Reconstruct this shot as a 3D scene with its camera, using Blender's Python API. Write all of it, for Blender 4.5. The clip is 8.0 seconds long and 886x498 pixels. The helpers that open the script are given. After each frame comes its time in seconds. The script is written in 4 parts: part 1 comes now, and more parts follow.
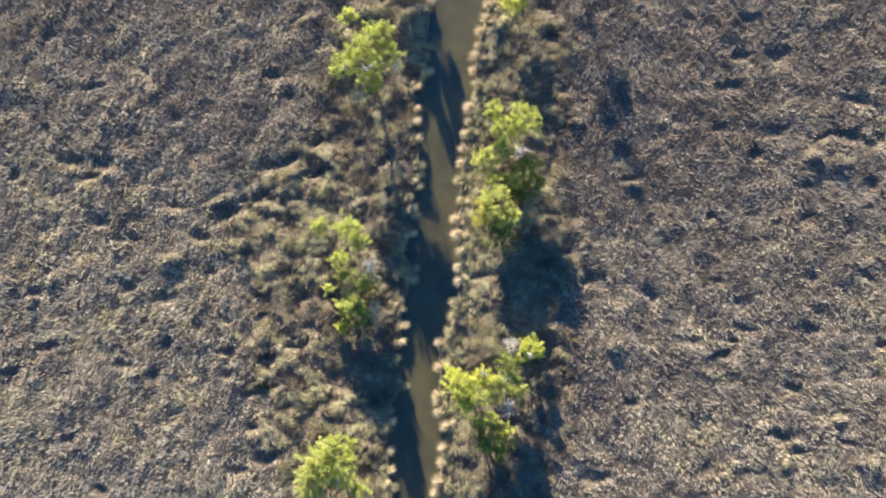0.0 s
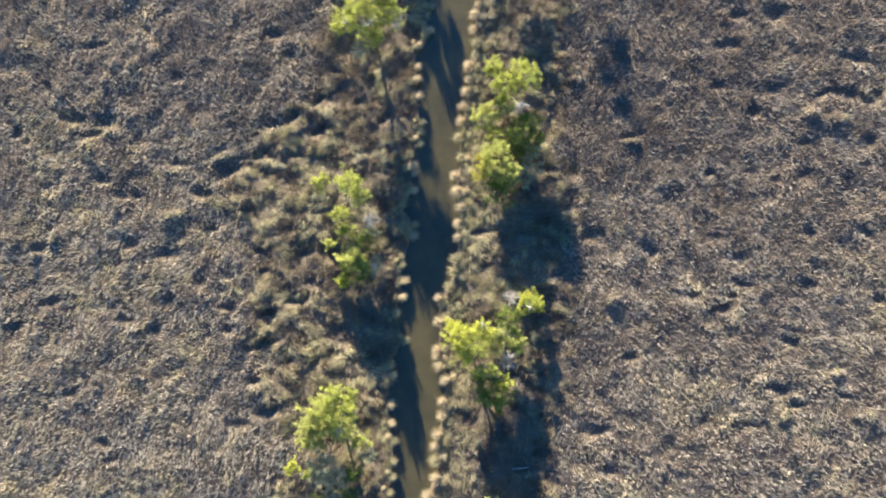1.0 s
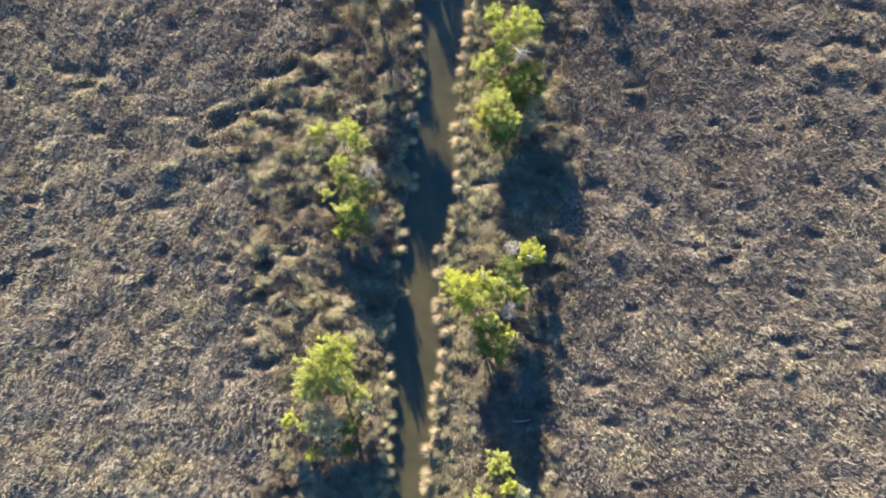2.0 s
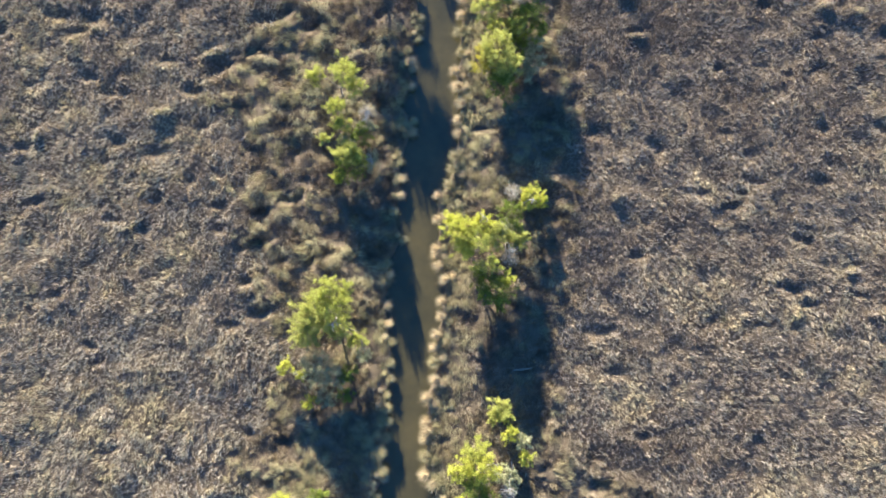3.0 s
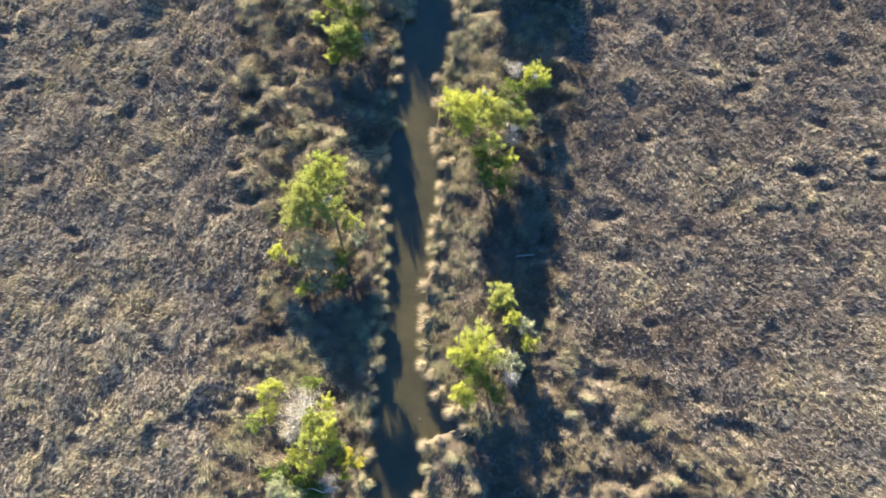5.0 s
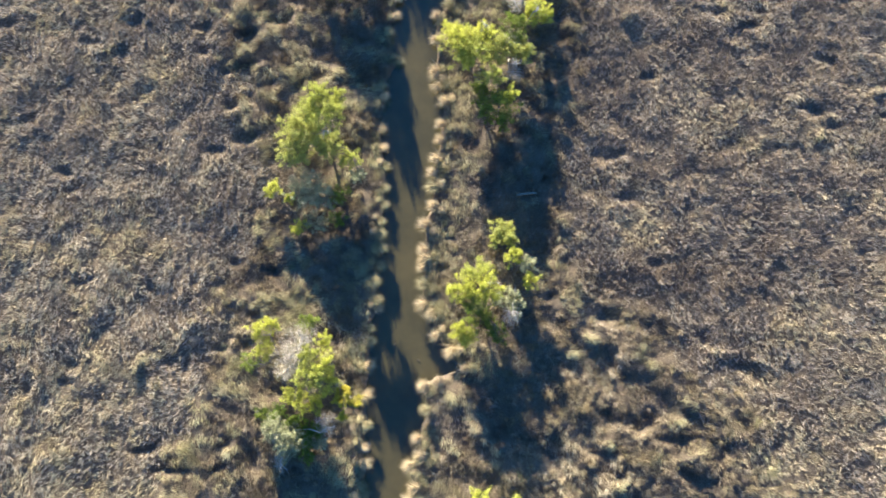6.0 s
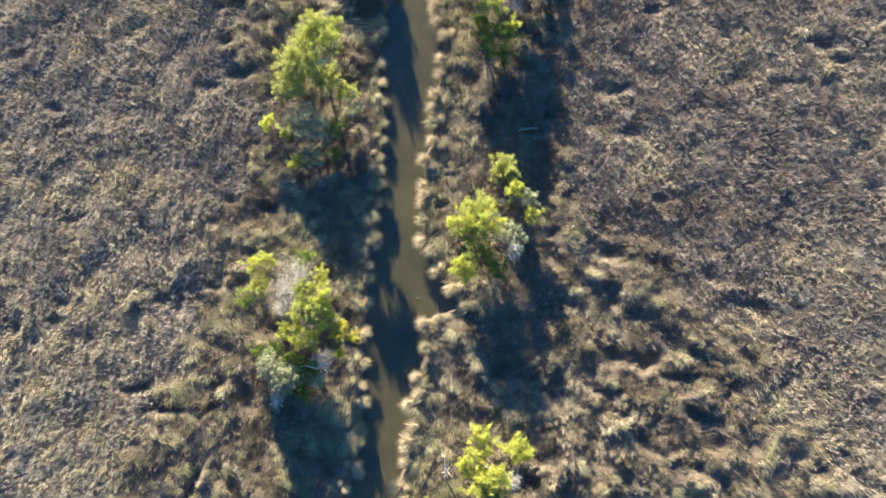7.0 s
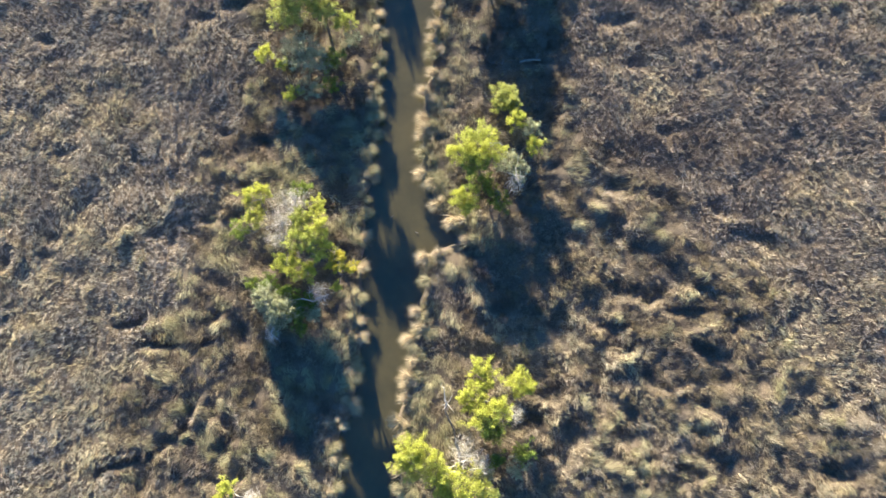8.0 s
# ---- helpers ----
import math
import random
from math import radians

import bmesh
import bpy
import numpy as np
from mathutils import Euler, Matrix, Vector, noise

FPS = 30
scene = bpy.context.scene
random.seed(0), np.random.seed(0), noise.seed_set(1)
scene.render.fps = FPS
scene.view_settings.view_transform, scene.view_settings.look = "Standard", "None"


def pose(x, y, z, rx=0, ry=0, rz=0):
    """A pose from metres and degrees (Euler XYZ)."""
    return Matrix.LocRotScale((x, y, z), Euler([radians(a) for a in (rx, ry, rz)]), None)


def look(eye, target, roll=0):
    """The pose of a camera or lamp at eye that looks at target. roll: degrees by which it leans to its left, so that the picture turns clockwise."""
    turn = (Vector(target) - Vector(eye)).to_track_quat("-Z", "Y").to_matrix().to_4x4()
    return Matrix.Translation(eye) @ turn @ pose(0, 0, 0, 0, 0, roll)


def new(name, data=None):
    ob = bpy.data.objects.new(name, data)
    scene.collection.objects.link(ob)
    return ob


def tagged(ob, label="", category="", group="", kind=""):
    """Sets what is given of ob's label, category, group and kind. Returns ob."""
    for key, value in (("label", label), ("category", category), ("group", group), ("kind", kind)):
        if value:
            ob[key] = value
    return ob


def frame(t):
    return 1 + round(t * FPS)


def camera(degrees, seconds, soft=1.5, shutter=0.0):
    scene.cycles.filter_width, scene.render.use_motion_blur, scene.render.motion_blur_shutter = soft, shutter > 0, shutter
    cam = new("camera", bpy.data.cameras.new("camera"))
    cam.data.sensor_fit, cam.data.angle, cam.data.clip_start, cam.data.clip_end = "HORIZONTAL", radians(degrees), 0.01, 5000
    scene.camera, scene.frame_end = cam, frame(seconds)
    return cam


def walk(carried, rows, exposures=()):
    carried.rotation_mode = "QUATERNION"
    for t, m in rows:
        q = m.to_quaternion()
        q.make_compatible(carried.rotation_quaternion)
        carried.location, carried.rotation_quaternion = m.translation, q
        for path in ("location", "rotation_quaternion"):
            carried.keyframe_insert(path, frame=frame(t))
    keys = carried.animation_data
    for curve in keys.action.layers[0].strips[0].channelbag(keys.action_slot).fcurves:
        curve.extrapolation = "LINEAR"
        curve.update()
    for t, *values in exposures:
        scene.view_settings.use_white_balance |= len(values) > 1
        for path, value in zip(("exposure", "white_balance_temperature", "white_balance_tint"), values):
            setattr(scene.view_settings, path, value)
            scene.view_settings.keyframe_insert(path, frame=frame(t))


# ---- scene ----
cam = camera(73.7, 8.0, soft=1.0)
# seconds, eye x y z, turn about x y z
ROWS = [
    (0.0, 0.000, 0.000, 57.000, 6.069, 0.866, 0.046),
    (0.5, -0.017, -2.120, 56.996, 6.070, 0.872, 0.052),
    (1.0, 0.008, -4.281, 56.873, 6.073, 0.878, 0.056),
    (1.5, 0.027, -6.494, 56.287, 6.078, 0.889, 0.054),
    (3.0, 0.062, -13.651, 53.755, 6.084, 0.896, 0.046),
    (3.5, 0.072, -16.109, 52.930, 6.091, 0.899, 0.042),
    (4.0, 0.086, -18.585, 52.101, 6.100, 0.901, 0.041),
    (4.5, 0.103, -21.088, 51.274, 6.107, 0.900, 0.044),
    (6.0, 0.102, -28.613, 48.751, 6.112, 0.896, 0.040),
    (6.5, 0.094, -31.140, 47.925, 6.116, 0.893, 0.030),
    (7.0, 0.095, -33.682, 47.070, 6.120, 0.890, 0.027),
    (7.5, 0.089, -36.227, 46.231, 6.123, 0.888, 0.023),
    (8.0, 0.083, -38.774, 45.370, 6.124, 0.890, 0.015),
]
walk(cam, [(t, pose(*p)) for t, *p in ROWS], exposures=[(0.0, 2.55, 5290, 10.0), (8.0, 2.55, 5290, 10.0)])

# ---- light: a low afternoon sun and a clear sky ----
SUN_FROM = Vector((-0.245, 0.97))         # where the sun stands on the plan
SUN_UP = 10.7                             # its height in degrees
world = bpy.data.worlds.new("sky")
scene.world = world
world.use_nodes = True
sky = world.node_tree.nodes.new("ShaderNodeTexSky")
sky.sky_type, sky.sun_disc = "NISHITA", False
sky.sun_elevation = radians(SUN_UP)
sky.air_density, sky.ozone_density, sky.dust_density = 1.2, 6.0, 0.1
sky.sun_rotation = math.atan2(SUN_FROM.x, SUN_FROM.y)
sky_out = world.node_tree.nodes["Background"]
sky_out.inputs["Strength"].default_value = 0.052
world.node_tree.links.new(sky.outputs["Color"], sky_out.inputs["Color"])
sun_data = bpy.data.lights.new("sun", "SUN")
sun_data.energy, sun_data.angle, sun_data.color = 5.0, radians(0.53), (1.0, 0.81, 0.505)
sun = new("sun", sun_data)
flat = SUN_FROM.normalized() * math.cos(radians(SUN_UP))
sun.matrix_world = look((flat.x * 90, flat.y * 90, 90 * math.sin(radians(SUN_UP))), (0, 0, 0))


# ---- materials ----
def material(name, rough=0.8, spec=0.3):
    m = bpy.data.materials.new(name)
    m.use_nodes = True
    b = m.node_tree.nodes["Principled BSDF"]
    b.inputs["Roughness"].default_value = rough
    b.inputs["Specular IOR Level"].default_value = spec
    return m, m.node_tree, b


def ramp(nt, source, stops):
    r = nt.nodes.new("ShaderNodeValToRGB")
    el = r.color_ramp.elements
    while len(el) < len(stops):
        el.new(0.5)
    for e, (at, col) in zip(el, stops):
        e.position, e.color = at, (*col, 1)
    nt.links.new(source, r.inputs["Fac"])
    return r.outputs["Color"]


def grain(nt, scale, detail=3.0, rough=0.55, stretch=None):
    tc = nt.nodes.new("ShaderNodeTexCoord")
    n = nt.nodes.new("ShaderNodeTexNoise")
    n.inputs["Scale"].default_value, n.inputs["Detail"].default_value = scale, detail
    n.inputs["Roughness"].default_value = rough
    where = tc.outputs["Object"]
    if stretch:
        mp = nt.nodes.new("ShaderNodeMapping")
        mp.inputs["Scale"].default_value = stretch
        nt.links.new(where, mp.inputs["Vector"])
        where = mp.outputs["Vector"]
    nt.links.new(where, n.inputs["Vector"])
    return n.outputs["Fac"]


def mixed(nt, fac, a, b, how="MIX"):
    m = nt.nodes.new("ShaderNodeMix")
    m.data_type, m.blend_type = "RGBA", how
    for sock, v in ((m.inputs[0], fac), (m.inputs[6], a), (m.inputs[7], b)):
        if isinstance(v, (int, float)):
            sock.default_value = v
        elif isinstance(v, tuple):
            sock.default_value = (*v, 1)
        else:
            nt.links.new(v, sock)
    return m.outputs[2]


def sharp(nt, source, low, high):
    r = nt.nodes.new("ShaderNodeMapRange")
    r.inputs["From Min"].default_value, r.inputs["From Max"].default_value = low, high
    nt.links.new(source, r.inputs["Value"])
    return r.outputs["Result"]


def relief(nt, shader, height, strength, distance):
    b = nt.nodes.new("ShaderNodeBump")
    b.inputs["Strength"].default_value, b.inputs["Distance"].default_value = strength, distance
    nt.links.new(height, b.inputs["Height"])
    nt.links.new(b.outputs["Normal"], shader.inputs["Normal"])


def island(nt):
    return nt.nodes.new("ShaderNodeNewGeometry").outputs["Random Per Island"]


def attribute(nt, name):
    a = nt.nodes.new("ShaderNodeAttribute")
    a.attribute_name = name
    return a.outputs["Fac"]


def weighed(nt, a, share, b):
    """(1 - share) * a + share * b."""
    m = nt.nodes.new("ShaderNodeMix")
    m.data_type = "FLOAT"
    m.inputs[0].default_value = share
    nt.links.new(a, m.inputs[2])
    nt.links.new(b, m.inputs[3])
    return m.outputs[0]


def see_through(nt, shader, col, share):
    """Lets some of the light pass through thin blades and leaves."""
    tr = nt.nodes.new("ShaderNodeBsdfTranslucent")
    nt.links.new(col, tr.inputs["Color"])
    mx = nt.nodes.new("ShaderNodeMixShader")
    mx.inputs["Fac"].default_value = share
    nt.links.new(shader.outputs[0], mx.inputs[1])
    nt.links.new(tr.outputs[0], mx.inputs[2])
    nt.links.new(mx.outputs[0], nt.nodes["Material Output"].inputs["Surface"])


def grass_material(name, each, patch):
    """each: colours from clump to clump and blade to blade; patch: colours of patches some metres wide, brown to dry straw."""
    m, nt, b = material(name, 0.85, 0.08)
    blade = ramp(nt, weighed(nt, attribute(nt, "clump"), 0.26, island(nt)), each)
    wide = ramp(nt, weighed(nt, attribute(nt, "dry"), 0.25, sharp(nt, grain(nt, 0.9, 4.0, 0.65), 0.33, 0.67)), patch)
    col = mixed(nt, 0.55, blade, wide)
    nt.links.new(col, b.inputs["Base Color"])
    see_through(nt, b, col, 0.16)
    return m


def leaf_material(name, low, mid, high, glow):
    m, nt, b = material(name, 0.55, 0.3)
    leaf = ramp(nt, island(nt), [(0.0, low), (0.5, mid), (1.0, high)])
    col = mixed(nt, 0.45, leaf, ramp(nt, sharp(nt, grain(nt, 3.2, 2.0), 0.36, 0.64), [(0, low), (1, high)]))
    nt.links.new(col, b.inputs["Base Color"])
    see_through(nt, b, col, glow)
    return m


MARSH_WEST = grass_material("pale_dry_marsh_grass",
    [(0.0, (0.12, 0.092, 0.066)), (0.3, (0.29, 0.242, 0.182)), (0.65, (0.455, 0.395, 0.295)), (1.0, (0.66, 0.59, 0.44))],
    [(0.0, (0.190, 0.128, 0.080)), (0.3, (0.335, 0.280, 0.248)), (0.6, (0.440, 0.382, 0.310)), (1.0, (0.590, 0.490, 0.240))])
MARSH_EAST = grass_material("mauve_brown_marsh_grass",
    [(0.0, (0.095, 0.071, 0.052)), (0.3, (0.245, 0.199, 0.154)), (0.65, (0.405, 0.343, 0.262)), (1.0, (0.62, 0.545, 0.415))],
    [(0.0, (0.150, 0.106, 0.074)), (0.3, (0.275, 0.228, 0.202)), (0.6, (0.405, 0.345, 0.290)), (1.0, (0.620, 0.520, 0.300))])
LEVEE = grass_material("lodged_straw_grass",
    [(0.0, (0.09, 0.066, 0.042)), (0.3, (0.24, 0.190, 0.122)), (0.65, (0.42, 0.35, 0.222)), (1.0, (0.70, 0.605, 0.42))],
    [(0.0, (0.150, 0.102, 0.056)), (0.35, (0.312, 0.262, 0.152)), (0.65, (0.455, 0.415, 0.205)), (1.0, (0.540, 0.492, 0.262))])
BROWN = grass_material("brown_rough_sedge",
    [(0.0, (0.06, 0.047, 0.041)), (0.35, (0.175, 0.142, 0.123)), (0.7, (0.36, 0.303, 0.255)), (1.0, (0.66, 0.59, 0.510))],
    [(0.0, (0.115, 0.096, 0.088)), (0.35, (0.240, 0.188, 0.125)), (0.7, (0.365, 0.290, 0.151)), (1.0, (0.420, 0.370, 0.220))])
BANK = grass_material("pale_bank_grass",
    [(0.0, (0.16, 0.108, 0.062)), (0.3, (0.38, 0.295, 0.18)), (0.7, (0.63, 0.52, 0.335)), (1.0, (0.86, 0.76, 0.56))],
    [(0.0, (0.30, 0.21, 0.12)), (0.5, (0.52, 0.41, 0.245)), (1.0, (0.66, 0.55, 0.35))])

SOIL, nt, b = material("peat_and_thatch", 0.95, 0.15)
fine = grain(nt, 9.0, 6.0, 0.7)
col = ramp(nt, sharp(nt, fine, 0.3, 0.7), [(0, (0.045, 0.032, 0.021)), (0.5, (0.155, 0.117, 0.080)), (1, (0.32, 0.255, 0.178))])
wide = ramp(nt, sharp(nt, grain(nt, 0.18, 4.0), 0.35, 0.65), [(0, (0.10, 0.073, 0.049)), (1, (0.21, 0.168, 0.119))])
near = mixed(nt, 0.4, col, wide)
# beyond the stretch with single blades the sheet is covered by dry thatch
parts = nt.nodes.new("ShaderNodeSeparateXYZ")
nt.links.new(nt.nodes.new("ShaderNodeTexCoord").outputs["Object"], parts.inputs[0])
outer = nt.nodes.new("ShaderNodeMath")
outer.operation = "MAXIMUM"
for k, (middle, half) in enumerate(((-1.0, 49.0), (-10.5, 46.5))):
    off = nt.nodes.new("ShaderNodeMath")
    off.operation, off.inputs[1].default_value = "SUBTRACT", middle
    nt.links.new(parts.outputs[k], off.inputs[0])
    size = nt.nodes.new("ShaderNodeMath")
    size.operation = "ABSOLUTE"
    nt.links.new(off.outputs[0], size.inputs[0])
    part_of = nt.nodes.new("ShaderNodeMath")
    part_of.operation, part_of.inputs[1].default_value = "DIVIDE", half
    nt.links.new(size.outputs[0], part_of.inputs[0])
    nt.links.new(part_of.outputs[0], outer.inputs[k])
thatch = ramp(nt, sharp(nt, grain(nt, 3.0, 8.0, 0.75), 0.3, 0.7), [(0, (0.05, 0.039, 0.029)), (0.5, (0.165, 0.135, 0.10)), (1, (0.33, 0.275, 0.205))])
nt.links.new(mixed(nt, sharp(nt, outer.outputs[0], 0.90, 1.03), near, thatch), b.inputs["Base Color"])
relief(nt, b, fine, 0.8, 0.08)

WATER, nt, b = material("turbid_brown_water", 0.05, 1.0)
b.inputs["IOR"].default_value = 1.38
silt = ramp(nt, sharp(nt, grain(nt, 0.35, 3.0), 0.3, 0.7), [(0, (0.058, 0.051, 0.024)), (1, (0.094, 0.077, 0.033))])
nt.links.new(silt, b.inputs["Base Color"])
relief(nt, b, grain(nt, 2.5, 3.0), 0.05, 0.02)

LEAF = {
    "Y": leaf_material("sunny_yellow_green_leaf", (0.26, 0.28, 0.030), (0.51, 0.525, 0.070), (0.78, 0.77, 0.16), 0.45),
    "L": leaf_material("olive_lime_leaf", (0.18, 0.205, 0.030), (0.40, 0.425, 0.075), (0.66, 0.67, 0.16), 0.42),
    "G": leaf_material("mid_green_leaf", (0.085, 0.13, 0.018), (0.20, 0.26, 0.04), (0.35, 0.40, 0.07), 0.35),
    # D also paints the low, shaded south sides of lighter crowns
    "D": leaf_material("dark_and_shaded_green_leaf", (0.07, 0.11, 0.018), (0.17, 0.245, 0.036), (0.32, 0.40, 0.065), 0.3),
    "O": leaf_material("pale_olive_leaf", (0.25, 0.26, 0.05), (0.46, 0.47, 0.11), (0.64, 0.64, 0.19), 0.35),
    "S": leaf_material("silvery_grey_green_leaf", (0.19, 0.20, 0.090), (0.37, 0.375, 0.195), (0.60, 0.585, 0.38), 0.25),
    "A": leaf_material("golden_young_leaf", (0.26, 0.235, 0.018), (0.46, 0.42, 0.038), (0.68, 0.60, 0.085), 0.35),
    "W": leaf_material("bleached_dead_twig", (0.34, 0.28, 0.22), (0.54, 0.47, 0.39), (0.76, 0.70, 0.60), 0.05),
}


def wood_material(name, dark, light):
    m, nt, b = material(name, 0.85, 0.2)
    g = grain(nt, 14.0, 5.0, 0.65, (1, 1, 0.25))
    nt.links.new(ramp(nt, sharp(nt, g, 0.3, 0.7), [(0, dark), (1, light)]), b.inputs["Base Color"])
    relief(nt, b, g, 0.6, 0.02)
    return m


BARK = wood_material("grey_brown_bark", (0.12, 0.098, 0.076), (0.31, 0.27, 0.225))
DEADWOOD = wood_material("bleached_dead_wood", (0.34, 0.30, 0.265), (0.62, 0.58, 0.52))


# ---- smooth noise on the plan ----
def lattice(x, y, seed):
    i, j = np.floor(x).astype(np.int64), np.floor(y).astype(np.int64)
    u, v = x - i, y - j
    u, v = u * u * (3 - 2 * u), v * v * (3 - 2 * v)

    def at(a, b):
        n = (a * 374761393 + b * 668265263 + seed * 144665) & 0x7FFFFFFF
        n = ((n ^ (n >> 13)) * 1274126177) & 0x7FFFFFFF
        return ((n ^ (n >> 16)) & 0xFFFF) / 65535.0

    return (at(i, j) * (1 - u) + at(i + 1, j) * u) * (1 - v) + (at(i, j + 1) * (1 - u) + at(i + 1, j + 1) * u) * v


def fbm(x, y, size, seed, octaves=3):
    """About -1 to 1, with lumps about size metres wide."""
    total, amp, norm = 0.0, 1.0, 0.0
    for k in range(octaves):
        turn = 0.7 + 1.1 * k
        p, q = (x * math.cos(turn) - y * math.sin(turn)) / size, (x * math.sin(turn) + y * math.cos(turn)) / size
        total, norm = total + amp * (lattice(p + 91.7 * k, q - 37.3 * k, seed + k) * 2 - 1), norm + amp
        amp, size = amp * 0.55, size * 0.48
    return total / norm


# ---- the plan: the outermost tussocks along the creek from north to south, as (x, y) of their tips ----
WEST_TIPS = np.array([(-1.6, 31.2), (-1.7, 26.4), (-1.7, 24.0), (-2.9, 22.3), (-2.9, 20.2), (-2.9, 18.8), (-2.7, 17.3), (-2.4, 14.4), (-2.6, 13.2), (-2.6, 12.1),
    (-3.6, 11.3), (-3.2, 10.0), (-3.2, 9.2), (-3.2, 7.5), (-4.3, 6.1), (-3.0, 4.2), (-3.1, 3.0), (-4.3, 0.2), (-4.0, -1.3), (-4.2, -3.0), (-4.8, -4.2), (-3.9, -7.1),
    (-5.3, -9.4), (-5.1, -10.2), (-5.3, -12.8), (-5.2, -14.6), (-4.9, -16.5), (-5.0, -18.2), (-5.0, -19.7), (-5.3, -21.1), (-5.2, -22.1), (-5.1, -23.5), (-5.2, -24.8),
    (-5.6, -26.2), (-5.4, -27.6), (-5.5, -28.4), (-6.1, -30.0), (-6.0, -30.9), (-6.0, -32.9), (-6.2, -35.2), (-6.2, -37.8), (-6.4, -39.5)])
WEST_TIPS_SOUTH = np.array([(-6.2, -40.8), (-6.6, -42.5), (-6.4, -43.1), (-6.6, -43.9), (-6.7, -45.6), (-6.7, -46.4), (-7.6, -47.4), (-8.0, -48.7), (-7.4, -50.1), (-7.8, -51.7), (-8.0, -54.5)])
EAST_TIPS = np.array([(3.0, 31.1), (2.8, 29.9), (2.2, 28.0), (2.2, 26.9), (1.6, 25.6), (1.6, 23.9), (1.8, 22.8), (0.9, 20.1), (1.1, 18.8), (0.7, 17.5), (0.7, 16.5), (0.3, 14.5),
    (0.0, 12.7), (0.3, 10.7), (-0.3, 9.1), (-0.3, 7.3), (0.2, 5.6), (-0.1, 4.0), (0.0, 2.8), (-0.3, 1.2), (-0.5, -0.1), (-0.8, -1.5), (-1.8, -2.7), (-1.9, -5.1), (-2.0, -7.7),
    (-2.0, -8.5), (-1.8, -9.7), (-1.3, -10.7), (-1.5, -12.5), (-1.5, -13.8), (-2.0, -15.5), (-2.2, -16.6), (-2.3, -18.2), (-2.2, -19.5), (-2.9, -20.9), (-2.9, -23.1)])
EAST_TIPS_SOUTH = np.array([(-2.9, -24.0), (-3.0, -24.9), (-3.0, -26.1), (-3.1, -28.1), (-2.4, -29.1), (-1.9, -30.7), (-0.7, -32.2), (0.4, -32.9), (-1.2, -33.7), (-2.3, -34.1),
    (-3.0, -34.5), (-2.7, -36.5), (-3.4, -38.6), (-3.2, -39.7), (-4.1, -41.0), (-3.6, -42.5), (-4.1, -43.3), (-4.2, -44.1), (-4.2, -45.0), (-4.9, -47.0), (-4.4, -48.2),
    (-4.6, -50.3), (-4.6, -51.7), (-4.7, -54.5)])
WEST_TIPS, EAST_TIPS = np.r_[WEST_TIPS, WEST_TIPS_SOUTH], np.r_[EAST_TIPS, EAST_TIPS_SOUTH]
# patches where the marsh grass is paler and drier (+) or browner (-): x, y, half width, half length, how much
DRY_A = [(22.2, 17.8, 9.8, 6.0, -0.24), (24.4, 4.4, 6.5, 4.4, -0.18), (37.2, -4.6, 7.1, 4.9, 0.28), (23.6, -12.9, 11.4, 3.8, 0.22), (12.8, 17.9, 3.3, 2.2, 0.3), (13.1, 6.6, 3.3, 2.2, 0.25), (14.2, -22.1, 4.5, 2.2, 0.22), (16.1, -25.2, 5.5, 1.5, -0.32), (30.7, -28.9, 4.5, 4.5, 0.3), (26.3, -42.4, 4.3, 3.9, 0.25), (19.9, -25.9, 6.9, 3.0, -0.25), (19.9, -15.0, 5.5, 3.0, -0.15), (36.6, 27.6, 8.7, 3.8, -0.18)]
DRY_B = [(-20.3, 20.9, 8.7, 4.9, -0.12), (-39.3, 15.2, 7.1, 4.4, 0.15), (-29.2, -13.1, 13.6, 4.4, 0.15), (-29.1, -45.0, 6.5, 7.4, 0.25), (-40.9, 29.9, 7.6, 3.3, -0.25), (-22.6, -12.4, 7.5, 3.0, -0.2), (-20.0, -25.3, 6.1, 2.6, -0.12), (-23.1, -23.4, 6.0, 3.0, 0.18), (-38.8, 6.1, 6.0, 4.0, 0.1)]
# sunken hollows in the matted grass, north to south: x, y, half length, half width, turn in degrees
# those at (16.0, 18.5) and (16.7, 15.6) stand in for cast shadow streaks
HOLLOWS_A = [(29.9, 29.5, 0.89, 0.52, 0), (-41.2, 28.2, 0.61, 0.60, -60), (32.7, 26.0, 1.30, 0.65, 15), (28.8, 25.7, 0.83, 0.45, 0), (-31.1, 24.3, 0.84, 0.36, -50),
    (-18.2, 23.9, 1.20, 0.52, 0), (-36.2, 22.8, 1.32, 0.39, 10), (27.5, 22.5, 1.18, 0.39, 10), (-16.4, 21.8, 0.83, 0.52, 0), (40.2, 21.0, 1.47, 0.51, -15),
    (-27.7, 19.5, 0.71, 0.52, 0), (16.0, 18.5, 1.17, 0.71, -80), (-40.9, 18.4, 0.83, 0.36, -50), (26.2, 18.2, 0.70, 0.51, 0), (32.3, 18.1, 1.05, 0.51, 20),
    (36.7, 17.5, 1.17, 0.38, 30), (38.9, 17.5, 1.75, 0.51, -15), (41.6, 17.0, 0.87, 0.64, 0), (16.7, 15.6, 1.46, 0.83, -80)]
